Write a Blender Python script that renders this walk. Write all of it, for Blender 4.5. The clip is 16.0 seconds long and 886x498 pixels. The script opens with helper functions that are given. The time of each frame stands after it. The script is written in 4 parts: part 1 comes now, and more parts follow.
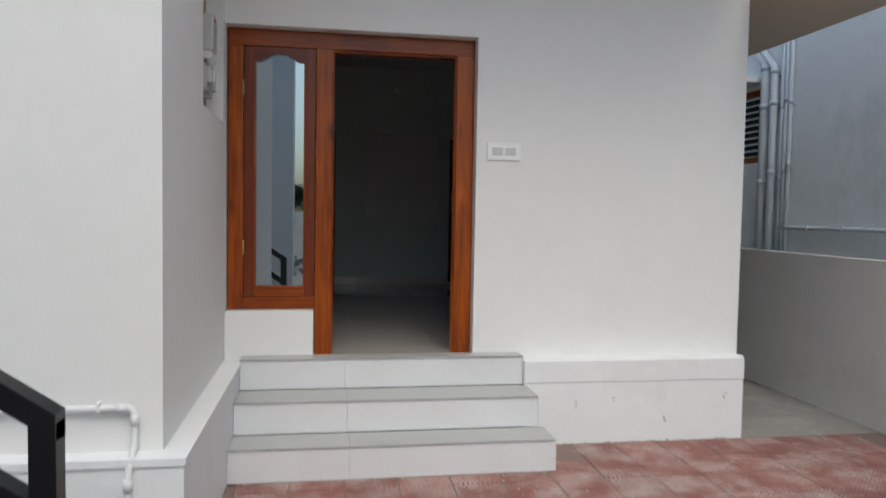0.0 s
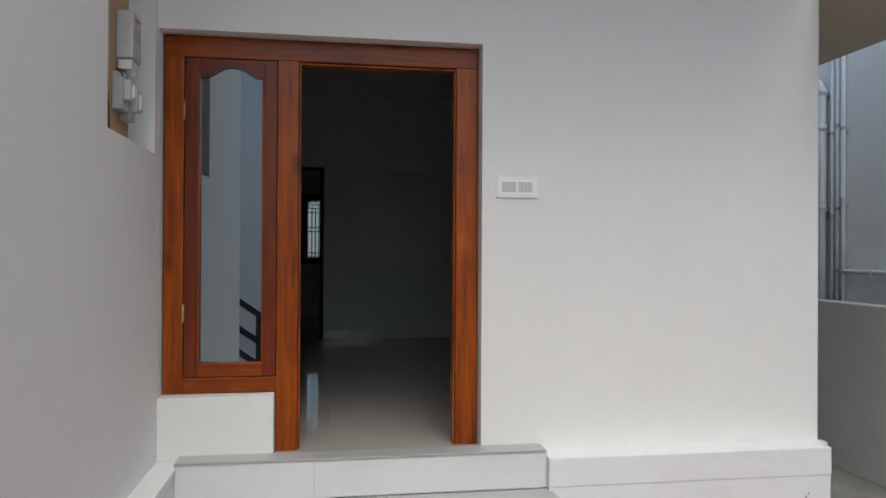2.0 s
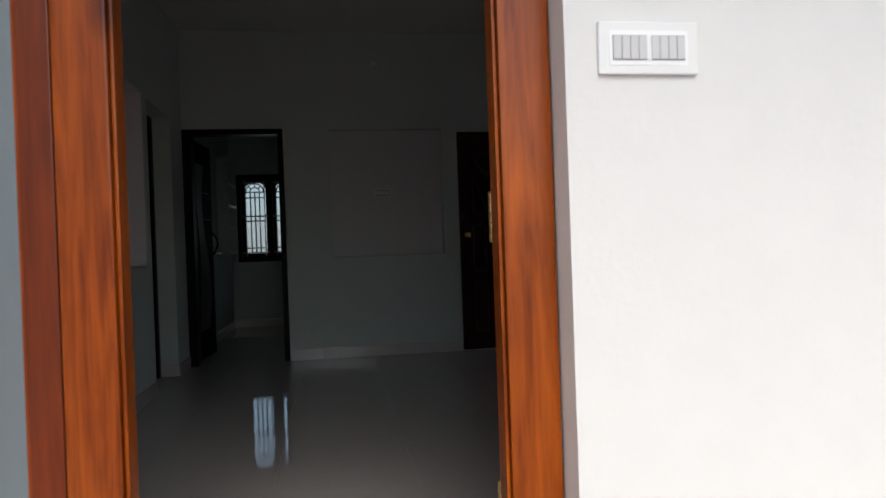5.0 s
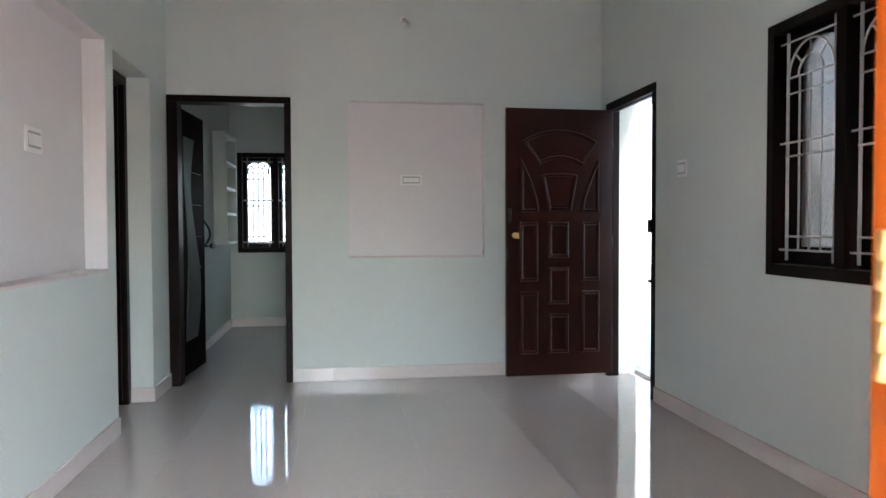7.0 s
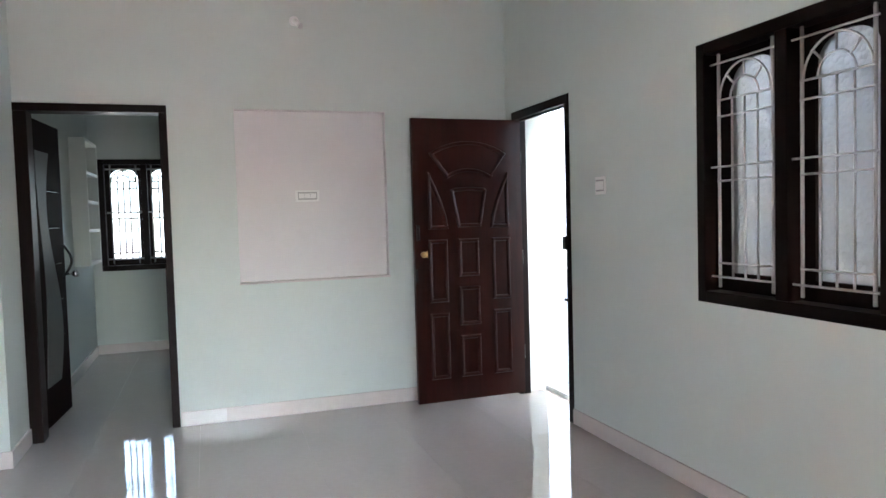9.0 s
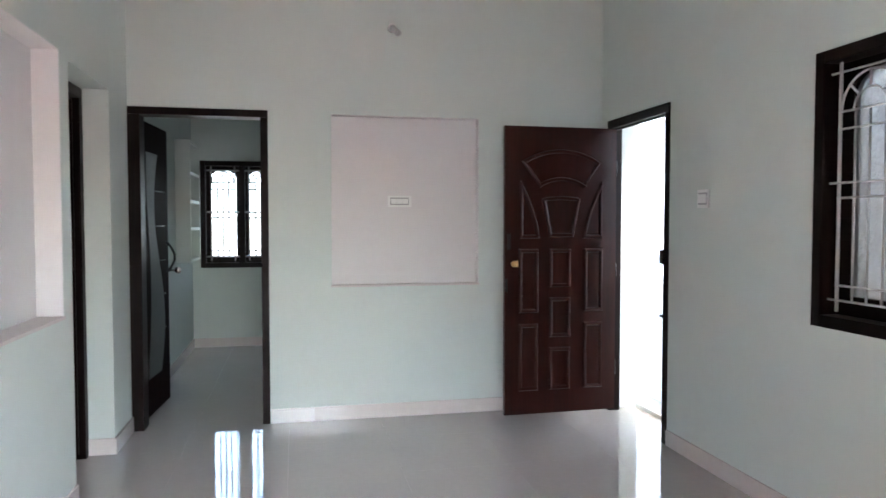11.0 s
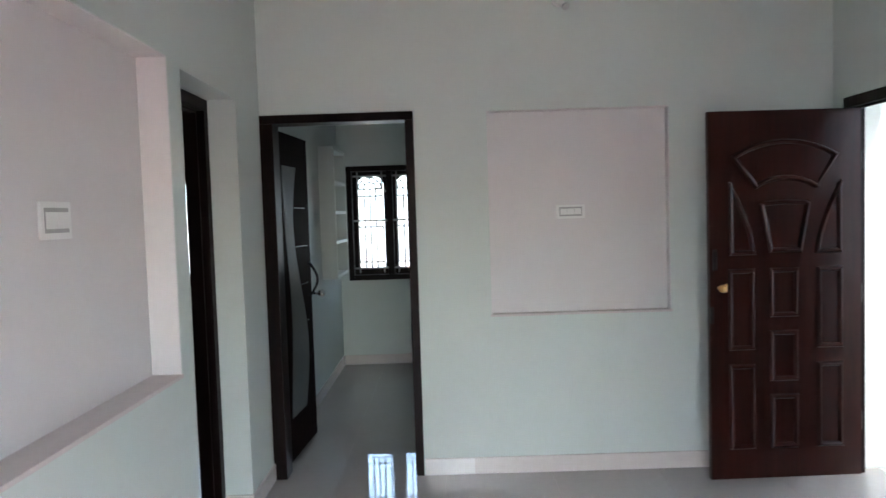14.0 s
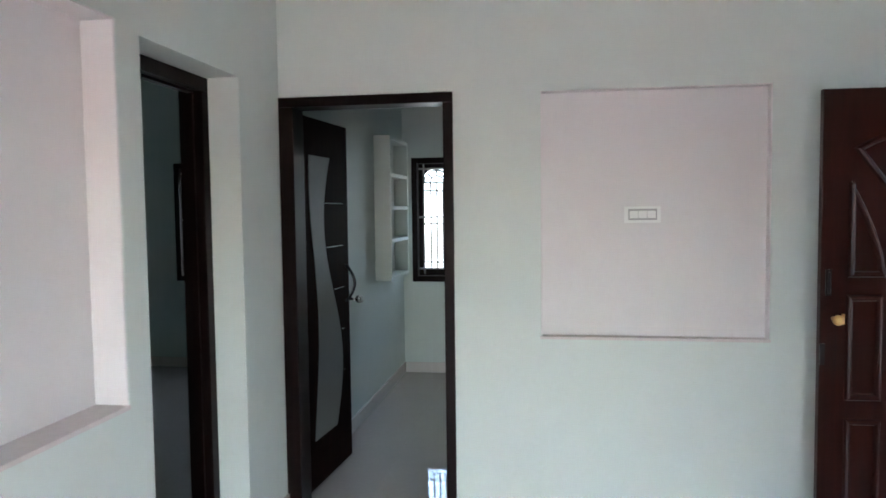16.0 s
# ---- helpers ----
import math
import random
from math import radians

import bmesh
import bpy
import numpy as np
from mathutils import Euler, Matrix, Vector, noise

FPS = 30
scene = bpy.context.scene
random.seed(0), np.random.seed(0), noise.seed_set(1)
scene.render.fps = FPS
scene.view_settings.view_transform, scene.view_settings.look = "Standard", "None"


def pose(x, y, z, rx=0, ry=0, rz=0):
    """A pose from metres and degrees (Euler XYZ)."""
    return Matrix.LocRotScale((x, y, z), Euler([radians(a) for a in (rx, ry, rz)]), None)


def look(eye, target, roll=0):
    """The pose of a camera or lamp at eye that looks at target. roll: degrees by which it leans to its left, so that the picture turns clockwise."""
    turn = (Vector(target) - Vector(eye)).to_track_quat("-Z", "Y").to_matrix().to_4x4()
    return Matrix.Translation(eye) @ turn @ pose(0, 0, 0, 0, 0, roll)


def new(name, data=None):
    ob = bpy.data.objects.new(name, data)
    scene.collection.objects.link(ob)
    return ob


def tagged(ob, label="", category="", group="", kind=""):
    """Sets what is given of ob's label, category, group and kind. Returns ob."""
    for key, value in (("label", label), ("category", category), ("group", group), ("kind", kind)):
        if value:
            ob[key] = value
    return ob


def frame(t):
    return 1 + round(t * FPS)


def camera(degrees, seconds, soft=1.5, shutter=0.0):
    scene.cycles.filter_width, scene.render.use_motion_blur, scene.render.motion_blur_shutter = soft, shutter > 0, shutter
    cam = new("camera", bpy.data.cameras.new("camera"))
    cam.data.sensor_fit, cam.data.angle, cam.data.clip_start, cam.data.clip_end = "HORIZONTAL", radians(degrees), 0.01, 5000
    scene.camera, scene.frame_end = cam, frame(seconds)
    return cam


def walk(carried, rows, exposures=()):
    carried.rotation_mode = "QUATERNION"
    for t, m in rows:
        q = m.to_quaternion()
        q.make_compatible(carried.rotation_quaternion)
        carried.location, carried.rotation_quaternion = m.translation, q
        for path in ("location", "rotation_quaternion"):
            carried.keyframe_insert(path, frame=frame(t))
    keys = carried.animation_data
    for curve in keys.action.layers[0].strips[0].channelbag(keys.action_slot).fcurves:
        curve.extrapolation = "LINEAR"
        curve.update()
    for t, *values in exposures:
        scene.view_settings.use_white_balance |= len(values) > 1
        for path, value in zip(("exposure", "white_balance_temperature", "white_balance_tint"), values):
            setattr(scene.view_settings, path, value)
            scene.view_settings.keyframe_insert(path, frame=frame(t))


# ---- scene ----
cam = camera(64.2, 16.0, soft=1.5, shutter=0.4)
PATH = [
    (0, (0.094, -4.702, 0.944), (0.411, -2.73, 0.844), 1.0),
    (0.5, (0.166, -4.483, 0.956), (0.416, -2.499, 0.962), -0.7),
    (1, (0.203, -4.256, 0.993), (0.488, -2.277, 0.953), 0.1),
    (1.5, (0.205, -3.955, 1.025), (0.51, -1.98, 0.96), -1.0),
    (2, (0.299, -3.674, 1.025), (0.6, -1.697, 1.032), 0.3),
    (2.5, (0.405, -3.353, 0.999), (0.628, -1.366, 1.035), 0.6),
    (3, (0.447, -2.978, 0.993), (0.792, -1.008, 0.982), -1.6),
    (3.5, (0.522, -2.616, 0.991), (0.764, -0.631, 1.042), -1.3),
    (4, (0.568, -2.227, 0.977), (0.833, -0.245, 0.98), -0.6),
    (4.2, (0.555, -2.066, 0.957), (0.833, -0.085, 0.957), -1.0),
    (6.3, (0.555, -0.602, 0.962), (0.85, 1.264, 0.927), -2.5),
    (6.5, (0.552, -0.477, 0.976), (0.811, 1.396, 0.982), -2.1),
    (7, (0.503, -0.283, 1.086), (0.775, 1.586, 1.029), -0.2),
    (7.5, (0.475, -0.121, 1.155), (0.792, 1.741, 1.116), 0.3),
    (8, (0.393, 0.018, 1.232), (1.004, 1.805, 1.153), -2.2),
    (10.3, (0.357, 0.142, 1.298), (0.891, 1.953, 1.204), 0.5),
    (10.5, (0.353, 0.152, 1.295), (0.853, 1.972, 1.208), 0.4),
    (11, (0.322, 0.161, 1.307), (0.711, 2.008, 1.232), -0.0),
    (11.5, (0.302, 0.166, 1.303), (0.644, 2.023, 1.222), -0.1),
    (12, (0.308, 0.145, 1.301), (0.643, 2.002, 1.199), -0.0),
    (12.5, (0.32, 0.33, 1.304), (0.592, 2.197, 1.203), -0.2),
    (13, (0.395, 0.518, 1.375), (0.516, 2.403, 1.284), -0.4),
    (13.5, (0.388, 0.704, 1.464), (0.438, 2.587, 1.296), -0.4),
    (14, (0.313, 0.966, 1.457), (0.308, 2.853, 1.36), -1.8),
    (14.5, (0.296, 1.107, 1.487), (0.156, 2.987, 1.356), -3.3),
    (15, (0.351, 1.28, 1.495), (0.147, 3.158, 1.428), -3.3),
    (15.5, (0.513, 1.441, 1.516), (0.205, 3.303, 1.434), -0.2),
    (16, (0.609, 1.605, 1.481), (0.325, 3.47, 1.372), -0.7),
]
EXPOSURES = [(0.0, 0.1, 6280, 2), (4.2, 0.2, 6280, 2), (6.3, 3.22, 6300, 4), (6.5, 3.57, 6260, 3), (7.0, 4.57, 6300, 5), (7.5, 4.77, 6300, 5), (8.2, 4.96, 6280, 5), (10.3, 5.0, 6260, 5), (12.5, 4.79, 6260, 5), (14.0, 4.67, 6200, 4), (14.5, 4.97, 6170, 3), (15.0, 5.09, 6150, 3), (15.5, 5.17, 6150, 3), (16.0, 5.12, 6150, 3)]
walk(cam, [(t, look(eye, target, roll)) for t, eye, target, roll in PATH], EXPOSURES)

SKY, SUN, REAR = 0.17, 0.6, 0.35

# ---------- world, sun, lights ----------
world = bpy.data.worlds.new("sky")
scene.world = world
world.use_nodes = True
wn, wl = world.node_tree.nodes, world.node_tree.links
sky = wn.new("ShaderNodeTexSky")
sky.sky_type = "NISHITA"
sky.sun_disc = False
sky.sun_elevation, sky.sun_rotation = radians(58), radians(176)
sky.air_density, sky.dust_density, sky.ozone_density = 1.0, 4.0, 1.0
wn["Background"].inputs["Strength"].default_value = SKY
wl.new(sky.outputs["Color"], wn["Background"].inputs["Color"])
sun = new("sun", bpy.data.lights.new("sun", "SUN"))
sun.data.energy, sun.data.angle, sun.data.color = SUN, radians(25), (1.0, 0.98, 0.955)
sun.matrix_world = look((0, 0, 30), (-30 * math.sin(radians(4)) * 0.62, 30 * math.cos(radians(4)) * 0.62, 0))


def window_light(name, m, w, h, watts):
    lamp = bpy.data.lights.new(name, "AREA")
    lamp.shape, lamp.size, lamp.size_y, lamp.energy, lamp.color = "RECTANGLE", w, h, watts, (0.93, 0.97, 1.0)
    new(name, lamp).matrix_world = m


# sky light in the openings of the two rear rooms, outside their obscured glass
window_light("rear_window_skylight", look((-0.217, 8.45, 1.46), (-0.217, 4.6, 1.18)), 0.95, 1.18, REAR)
window_light("side_room_window_skylight", look((-2.485, 8.45, 1.46), (-2.485, 4.6, 1.18)), 1.04, 1.18, REAR)


# ---------- helpers for shapes ----------
def box(bm, x0, x1, y0, y1, z0, z1, bevel=0.0, seg=2):
    r = bmesh.ops.create_cube(bm, size=1)
    m = Matrix.Translation(((x0 + x1) / 2, (y0 + y1) / 2, (z0 + z1) / 2)) @ Matrix.Diagonal((abs(x1 - x0), abs(y1 - y0), abs(z1 - z0), 1))
    bmesh.ops.transform(bm, matrix=m, verts=r["verts"])
    if bevel:
        edges = list({e for v in r["verts"] for e in v.link_edges})
        bmesh.ops.bevel(bm, geom=edges, offset=bevel, segments=seg, affect="EDGES", profile=0.7)


def tube(bm, points, radius, sides=12):
    """A round bar swept along points."""
    pts = [Vector(p) for p in points]
    rings = []
    up = None
    for i, p in enumerate(pts):
        d = (pts[min(i + 1, len(pts) - 1)] - pts[max(i - 1, 0)]).normalized()
        a = d.orthogonal().normalized() if up is None else (up - d * up.dot(d)).normalized()
        up = a
        b = d.cross(a)
        rings.append([bm.verts.new(p + radius * (math.cos(t) * a + math.sin(t) * b)) for t in (2 * math.pi * k / sides for k in range(sides))])
    for r0, r1 in zip(rings, rings[1:]):
        for k in range(sides):
            bm.faces.new((r0[k], r0[(k + 1) % sides], r1[(k + 1) % sides], r1[k])).smooth = True
    bm.faces.new(rings[0][::-1])
    bm.faces.new(rings[-1])


def arc(cx, cz, r, a0, a1, n=10, rz=None):
    return [(cx + r * math.cos(radians(a0 + (a1 - a0) * i / n)), cz + (rz or r) * math.sin(radians(a0 + (a1 - a0) * i / n))) for i in range(n + 1)]


def prism(bm, outline, y0, y1):
    """An outline in x and z, extruded from y0 to y1."""
    a = [bm.verts.new((x, y0, z)) for x, z in outline]
    b = [bm.verts.new((x, y1, z)) for x, z in outline]
    bm.faces.new(a)
    bm.faces.new(b[::-1])
    n = len(a)
    for i in range(n):
        bm.faces.new((a[i], b[i], b[(i + 1) % n], a[(i + 1) % n]))


def moulding(bm, outline, y0, rise, width):
    """A rounded bead along a closed outline in x and z, standing towards -y from y0."""
    n = len(outline)
    pts = [Vector(p) for p in outline]
    area = sum(pts[i].x * pts[(i + 1) % n].y - pts[(i + 1) % n].x * pts[i].y for i in range(n))
    s = 1 if area > 0 else -1
    rings = []
    for i in range(n):
        d0, d1 = (pts[i] - pts[i - 1]).normalized(), (pts[(i + 1) % n] - pts[i]).normalized()
        n0, n1 = Vector((-d0.y, d0.x)) * s, Vector((-d1.y, d1.x)) * s
        m = (n0 + n1).normalized()
        m = m / max(0.5, m.dot(n0))
        rings.append([bm.verts.new((pts[i].x + m.x * width * k, y0 - rise * h, pts[i].y + m.y * width * k)) for k, h in ((0, 0), (0.22, 0.8), (0.5, 1), (0.78, 0.7), (1, -0.25))])
    for i in range(n):
        r0, r1 = rings[i], rings[(i + 1) % n]
        for k in range(4):
            bm.faces.new((r0[k], r1[k], r1[k + 1], r0[k + 1]))


def slab(bm, place, us, vs, holes, t):
    """A wall of thickness t over us x vs (lists of two), with rectangular holes (u0, u1, v0, v1); place(u, v, w) gives the point."""
    U = sorted({*us, *(min(max(h[i], us[0]), us[1]) for h in holes for i in (0, 1))})
    V = sorted({*vs, *(min(max(h[i], vs[0]), vs[1]) for h in holes for i in (2, 3))})
    solid = lambda i, j: 0 <= i < len(U) - 1 and 0 <= j < len(V) - 1 and not any(h[0] < (U[i] + U[i + 1]) / 2 < h[1] and h[2] < (V[j] + V[j + 1]) / 2 < h[3] for h in holes)
    cache = {}

    def v(u, w, k):
        key = (u, w, k)
        if key not in cache:
            cache[key] = bm.verts.new(place(u, w, k))
        return cache[key]
    for i in range(len(U) - 1):
        for j in range(len(V) - 1):
            if not solid(i, j):
                continue
            a, b, c, d = U[i], U[i + 1], V[j], V[j + 1]
            bm.faces.new((v(a, c, 0), v(b, c, 0), v(b, d, 0), v(a, d, 0)))
            bm.faces.new((v(a, c, t), v(a, d, t), v(b, d, t), v(b, c, t)))
            for p, q, open_side in (((a, c), (b, c), solid(i, j - 1)), ((b, c), (b, d), solid(i + 1, j)), ((b, d), (a, d), solid(i, j + 1)), ((a, d), (a, c), solid(i - 1, j))):
                if not open_side:
                    bm.faces.new((v(*p, 0), v(*p, t), v(*q, t), v(*q, 0)))
    bmesh.ops.recalc_face_normals(bm, faces=bm.faces)


def part(name, bm, material, parent=None, label="", smooth=False):
    me = bpy.data.meshes.new(name)
    bm.normal_update()
    bm.to_mesh(me)
    bm.free()
    me.materials.append(material)
    ob = new(name, me)
    if parent is not None:
        ob.parent = parent
    if label:
        ob["label"] = label
    return ob


def made(name, material, build, parent=None, label=""):
    bm = bmesh.new()
    build(bm)
    return part(name, bm, material, parent, label)


def thing(name, at, label, category, group="", rz=0.0):
    ob = new(name)
    ob.empty_display_size = 0.1
    ob.matrix_world = pose(*at, 0, 0, rz)
    return tagged(ob, label, category, group)


def setting(ob, label, category=""):
    return tagged(ob, label, category, kind="structure")


# ---------- materials ----------
def material(name, colour, rough=0.5, metal=0.0, vary=0.06, scale=3.0, grain=40.0, bump=0.0, bump_scale=120.0, coat=0.0, stain=None, stain_amount=0.0, stain_scale=1.5, stain_from=0.52, per_piece=0.0, specular=0.5, rough_vary=0.0, studs=0.0):
    m = bpy.data.materials.new(name)
    m.use_nodes = True
    nt = m.node_tree
    n, l = nt.nodes, nt.links
    b = n["Principled BSDF"]
    geo = n.new("ShaderNodeNewGeometry")
    big = n.new("ShaderNodeTexNoise")
    big.inputs["Scale"].default_value, big.inputs["Detail"].default_value = scale, 5
    l.new(geo.outputs["Position"], big.inputs["Vector"])
    fine = n.new("ShaderNodeTexNoise")
    fine.inputs["Scale"].default_value, fine.inputs["Detail"].default_value = grain, 4
    l.new(geo.outputs["Position"], fine.inputs["Vector"])
    add = n.new("ShaderNodeMath")
    add.operation = "ADD"
    l.new(big.outputs["Fac"], add.inputs[0])
    l.new(fine.outputs["Fac"], add.inputs[1])
    rng = n.new("ShaderNodeMapRange")
    rng.inputs["From Min"].default_value, rng.inputs["From Max"].default_value = 0.6, 1.4
    rng.inputs["To Min"].default_value, rng.inputs["To Max"].default_value = 1 - vary, 1 + vary
    l.new(add.outputs[0], rng.inputs["Value"])
    value = rng.outputs[0]
    if per_piece:
        info = n.new("ShaderNodeObjectInfo")
        r2 = n.new("ShaderNodeMapRange")
        r2.inputs["To Min"].default_value, r2.inputs["To Max"].default_value = 1 - per_piece, 1 + per_piece
        l.new(info.outputs["Random"], r2.inputs["Value"])
        mul = n.new("ShaderNodeMath")
        mul.operation = "MULTIPLY"
        l.new(value, mul.inputs[0])
        l.new(r2.outputs[0], mul.inputs[1])
        value = mul.outputs[0]
    sc = n.new("ShaderNodeVectorMath")
    sc.operation = "SCALE"
    sc.inputs[0].default_value = colour
    l.new(value, sc.inputs["Scale"])
    out = sc.outputs[0]
    if stain:
        sn = n.new("ShaderNodeTexNoise")
        sn.inputs["Scale"].default_value, sn.inputs["Detail"].default_value, sn.inputs["Roughness"].default_value = stain_scale, 8, 0.72
        l.new(geo.outputs["Position"], sn.inputs["Vector"])
        sr = n.new("ShaderNodeMapRange")
        sr.inputs["From Min"].default_value, sr.inputs["From Max"].default_value, sr.inputs["To Max"].default_value = stain_from, stain_from + 0.16, stain_amount
        l.new(sn.outputs["Fac"], sr.inputs["Value"])
        mix = n.new("ShaderNodeMix")
        mix.data_type = "RGBA"
        l.new(sr.outputs[0], mix.inputs["Factor"])
        l.new(out, mix.inputs["A"])
        mix.inputs["B"].default_value = (*stain, 1)
        out = mix.outputs["Result"]
    l.new(out, b.inputs["Base Color"])
    b.inputs["Roughness"].default_value, b.inputs["Metallic"].default_value = rough, metal
    b.inputs["Specular IOR Level"].default_value = specular
    b.inputs["Coat Weight"].default_value, b.inputs["Coat Roughness"].default_value = coat, 0.12
    if rough_vary:
        rr = n.new("ShaderNodeMapRange")
        rr.inputs["From Min"].default_value, rr.inputs["From Max"].default_value = 0.3, 0.7
        rr.inputs["To Min"].default_value, rr.inputs["To Max"].default_value = max(0.0, rough - rough_vary), rough + rough_vary
        l.new(big.outputs["Fac"], rr.inputs["Value"])
        l.new(rr.outputs[0], b.inputs["Roughness"])
    if studs:
        # a pressed diamond grid of small studs
        mp = n.new("ShaderNodeMapping")
        mp.inputs["Rotation"].default_value = (0, 0, radians(45))
        l.new(geo.outputs["Position"], mp.inputs["Vector"])
        waves = []
        for axis in ("X", "Y"):
            w = n.new("ShaderNodeTexWave")
            w.bands_direction = axis
            w.inputs["Scale"].default_value = 0.314 / studs
            w.inputs["Distortion"].default_value = 0.4
            l.new(mp.outputs[0], w.inputs["Vector"])
            waves.append(w)
        mul2 = n.new("ShaderNodeMath")
        mul2.operation = "MULTIPLY"
        l.new(waves[0].outputs["Fac"], mul2.inputs[0])
        l.new(waves[1].outputs["Fac"], mul2.inputs[1])
        bp = n.new("ShaderNodeBump")
        bp.inputs["Strength"].default_value, bp.inputs["Distance"].default_value = 1.0, 0.006
        l.new(mul2.outputs[0], bp.inputs["Height"])
        l.new(bp.outputs["Normal"], b.inputs["Normal"])
        # pale dust lies in the hollows between the studs
        dust = n.new("ShaderNodeMapRange")
        dust.inputs["From Min"].default_value, dust.inputs["From Max"].default_value = 0.20, 0.03
        dust.inputs["To Min"].default_value, dust.inputs["To Max"].default_value = 0.0, 1.0
        l.new(mul2.outputs[0], dust.inputs["Value"])
        patch = n.new("ShaderNodeMapRange")
        patch.inputs["From Min"].default_value, patch.inputs["From Max"].default_value = 0.38, 0.62
        patch.inputs["To Min"].default_value, patch.inputs["To Max"].default_value = 0.15, 0.85
        l.new(big.outputs["Fac"], patch.inputs["Value"])
        both = n.new("ShaderNodeMath")
        both.operation = "MULTIPLY"
        l.new(dust.outputs[0], both.inputs[0])
        l.new(patch.outputs[0], both.inputs[1])
        dm = n.new("ShaderNodeMix")
        dm.data_type = "RGBA"
        l.new(both.outputs[0], dm.inputs["Factor"])
        l.new(out, dm.inputs["A"])
        dm.inputs["B"].default_value = (0.55, 0.50, 0.46, 1)
        l.new(dm.outputs["Result"], b.inputs["Base Color"])
    if bump:
        bn = n.new("ShaderNodeTexNoise")
        bn.inputs["Scale"].default_value, bn.inputs["Detail"].default_value = bump_scale, 4
        l.new(geo.outputs["Position"], bn.inputs["Vector"])
        bp = n.new("ShaderNodeBump")
        bp.inputs["Strength"].default_value, bp.inputs["Distance"].default_value = bump, 0.01
        l.new(bn.outputs["Fac"], bp.inputs["Height"])
        l.new(bp.outputs["Normal"], b.inputs["Normal"])
    return m


def wood(name, dark, light, rough, along="Z", coat=0.3, knots=0.0, specular=0.5):
    """Varnished wood, its grain along one axis."""
    m = bpy.data.materials.new(name)
    m.use_nodes = True
    n, l = m.node_tree.nodes, m.node_tree.links
    b = n["Principled BSDF"]
    co = n.new("ShaderNodeTexCoord")
    mp = n.new("ShaderNodeMapping")
    mp.inputs["Scale"].default_value = {"Z": (14, 14, 0.9), "X": (0.9, 14, 14)}[along]
    l.new(co.outputs["Object"], mp.inputs["Vector"])
    a = n.new("ShaderNodeTexNoise")
    a.inputs["Scale"].default_value, a.inputs["Detail"].default_value, a.inputs["Distortion"].default_value = 1.6, 6, 1.2
    l.new(mp.outputs[0], a.inputs["Vector"])
    f = n.new("ShaderNodeTexNoise")
    f.inputs["Scale"].default_value, f.inputs["Detail"].default_value = 9, 4
    l.new(mp.outputs[0], f.inputs["Vector"])
    big = n.new("ShaderNodeTexNoise")
    big.inputs["Scale"].default_value, big.inputs["Detail"].default_value = 2.2, 3
    l.new(co.outputs["Object"], big.inputs["Vector"])
    s = n.new("ShaderNodeMath")
    s.operation = "MULTIPLY_ADD"
    s.inputs[1].default_value = 0.35
    l.new(f.outputs["Fac"], s.inputs[0])
    l.new(a.outputs["Fac"], s.inputs[2])
    s2 = n.new("ShaderNodeMath")
    s2.operation = "MULTIPLY_ADD"
    s2.inputs[1].default_value = 0.5
    l.new(big.outputs["Fac"], s2.inputs[0])
    l.new(s.outputs[0], s2.inputs[2])
    r = n.new("ShaderNodeMapRange")
    r.inputs["From Min"].default_value, r.inputs["From Max"].default_value = 0.62, 1.2
    l.new(s2.outputs[0], r.inputs["Value"])
    mix = n.new("ShaderNodeMix")
    mix.data_type = "RGBA"
    mix.inputs["A"].default_value, mix.inputs["B"].default_value = (*dark, 1), (*light, 1)
    l.new(r.outputs[0], mix.inputs["Factor"])
    out = mix.outputs["Result"]
    if knots:
        vo = n.new("ShaderNodeTexVoronoi")
        mk = n.new("ShaderNodeMapping")
        mk.inputs["Scale"].default_value = {"Z": (5, 5, 2.4), "X": (2.4, 5, 5)}[along]
        l.new(co.outputs["Object"], mk.inputs["Vector"])
        l.new(mk.outputs[0], vo.inputs["Vector"])
        vo.inputs["Scale"].default_value = 1.0
        kr = n.new("ShaderNodeMapRange")
        kr.inputs["From Min"].default_value, kr.inputs["From Max"].default_value = 0.22, 0.05
        kr.inputs["To Min"].default_value, kr.inputs["To Max"].default_value = 0.0, knots
        l.new(vo.outputs["Distance"], kr.inputs["Value"])
        mx = n.new("ShaderNodeMix")
        mx.data_type = "RGBA"
        l.new(kr.outputs[0], mx.inputs["Factor"])
        l.new(out, mx.inputs["A"])
        mx.inputs["B"].default_value = (dark[0] * 0.35, dark[1] * 0.3, dark[2] * 0.3, 1)
        out = mx.outputs["Result"]
    l.new(out, b.inputs["Base Color"])
    b.inputs["Roughness"].default_value = rough
    b.inputs["Specular IOR Level"].default_value = specular
    b.inputs["Coat Weight"].default_value, b.inputs["Coat Roughness"].default_value = coat, 0.15
    bp = n.new("ShaderNodeBump")
    bp.inputs["Strength"].default_value, bp.inputs["Distance"].default_value = 0.06, 0.003
    l.new(s.outputs[0], bp.inputs["Height"])
    l.new(bp.outputs["Normal"], b.inputs["Normal"])
    return m


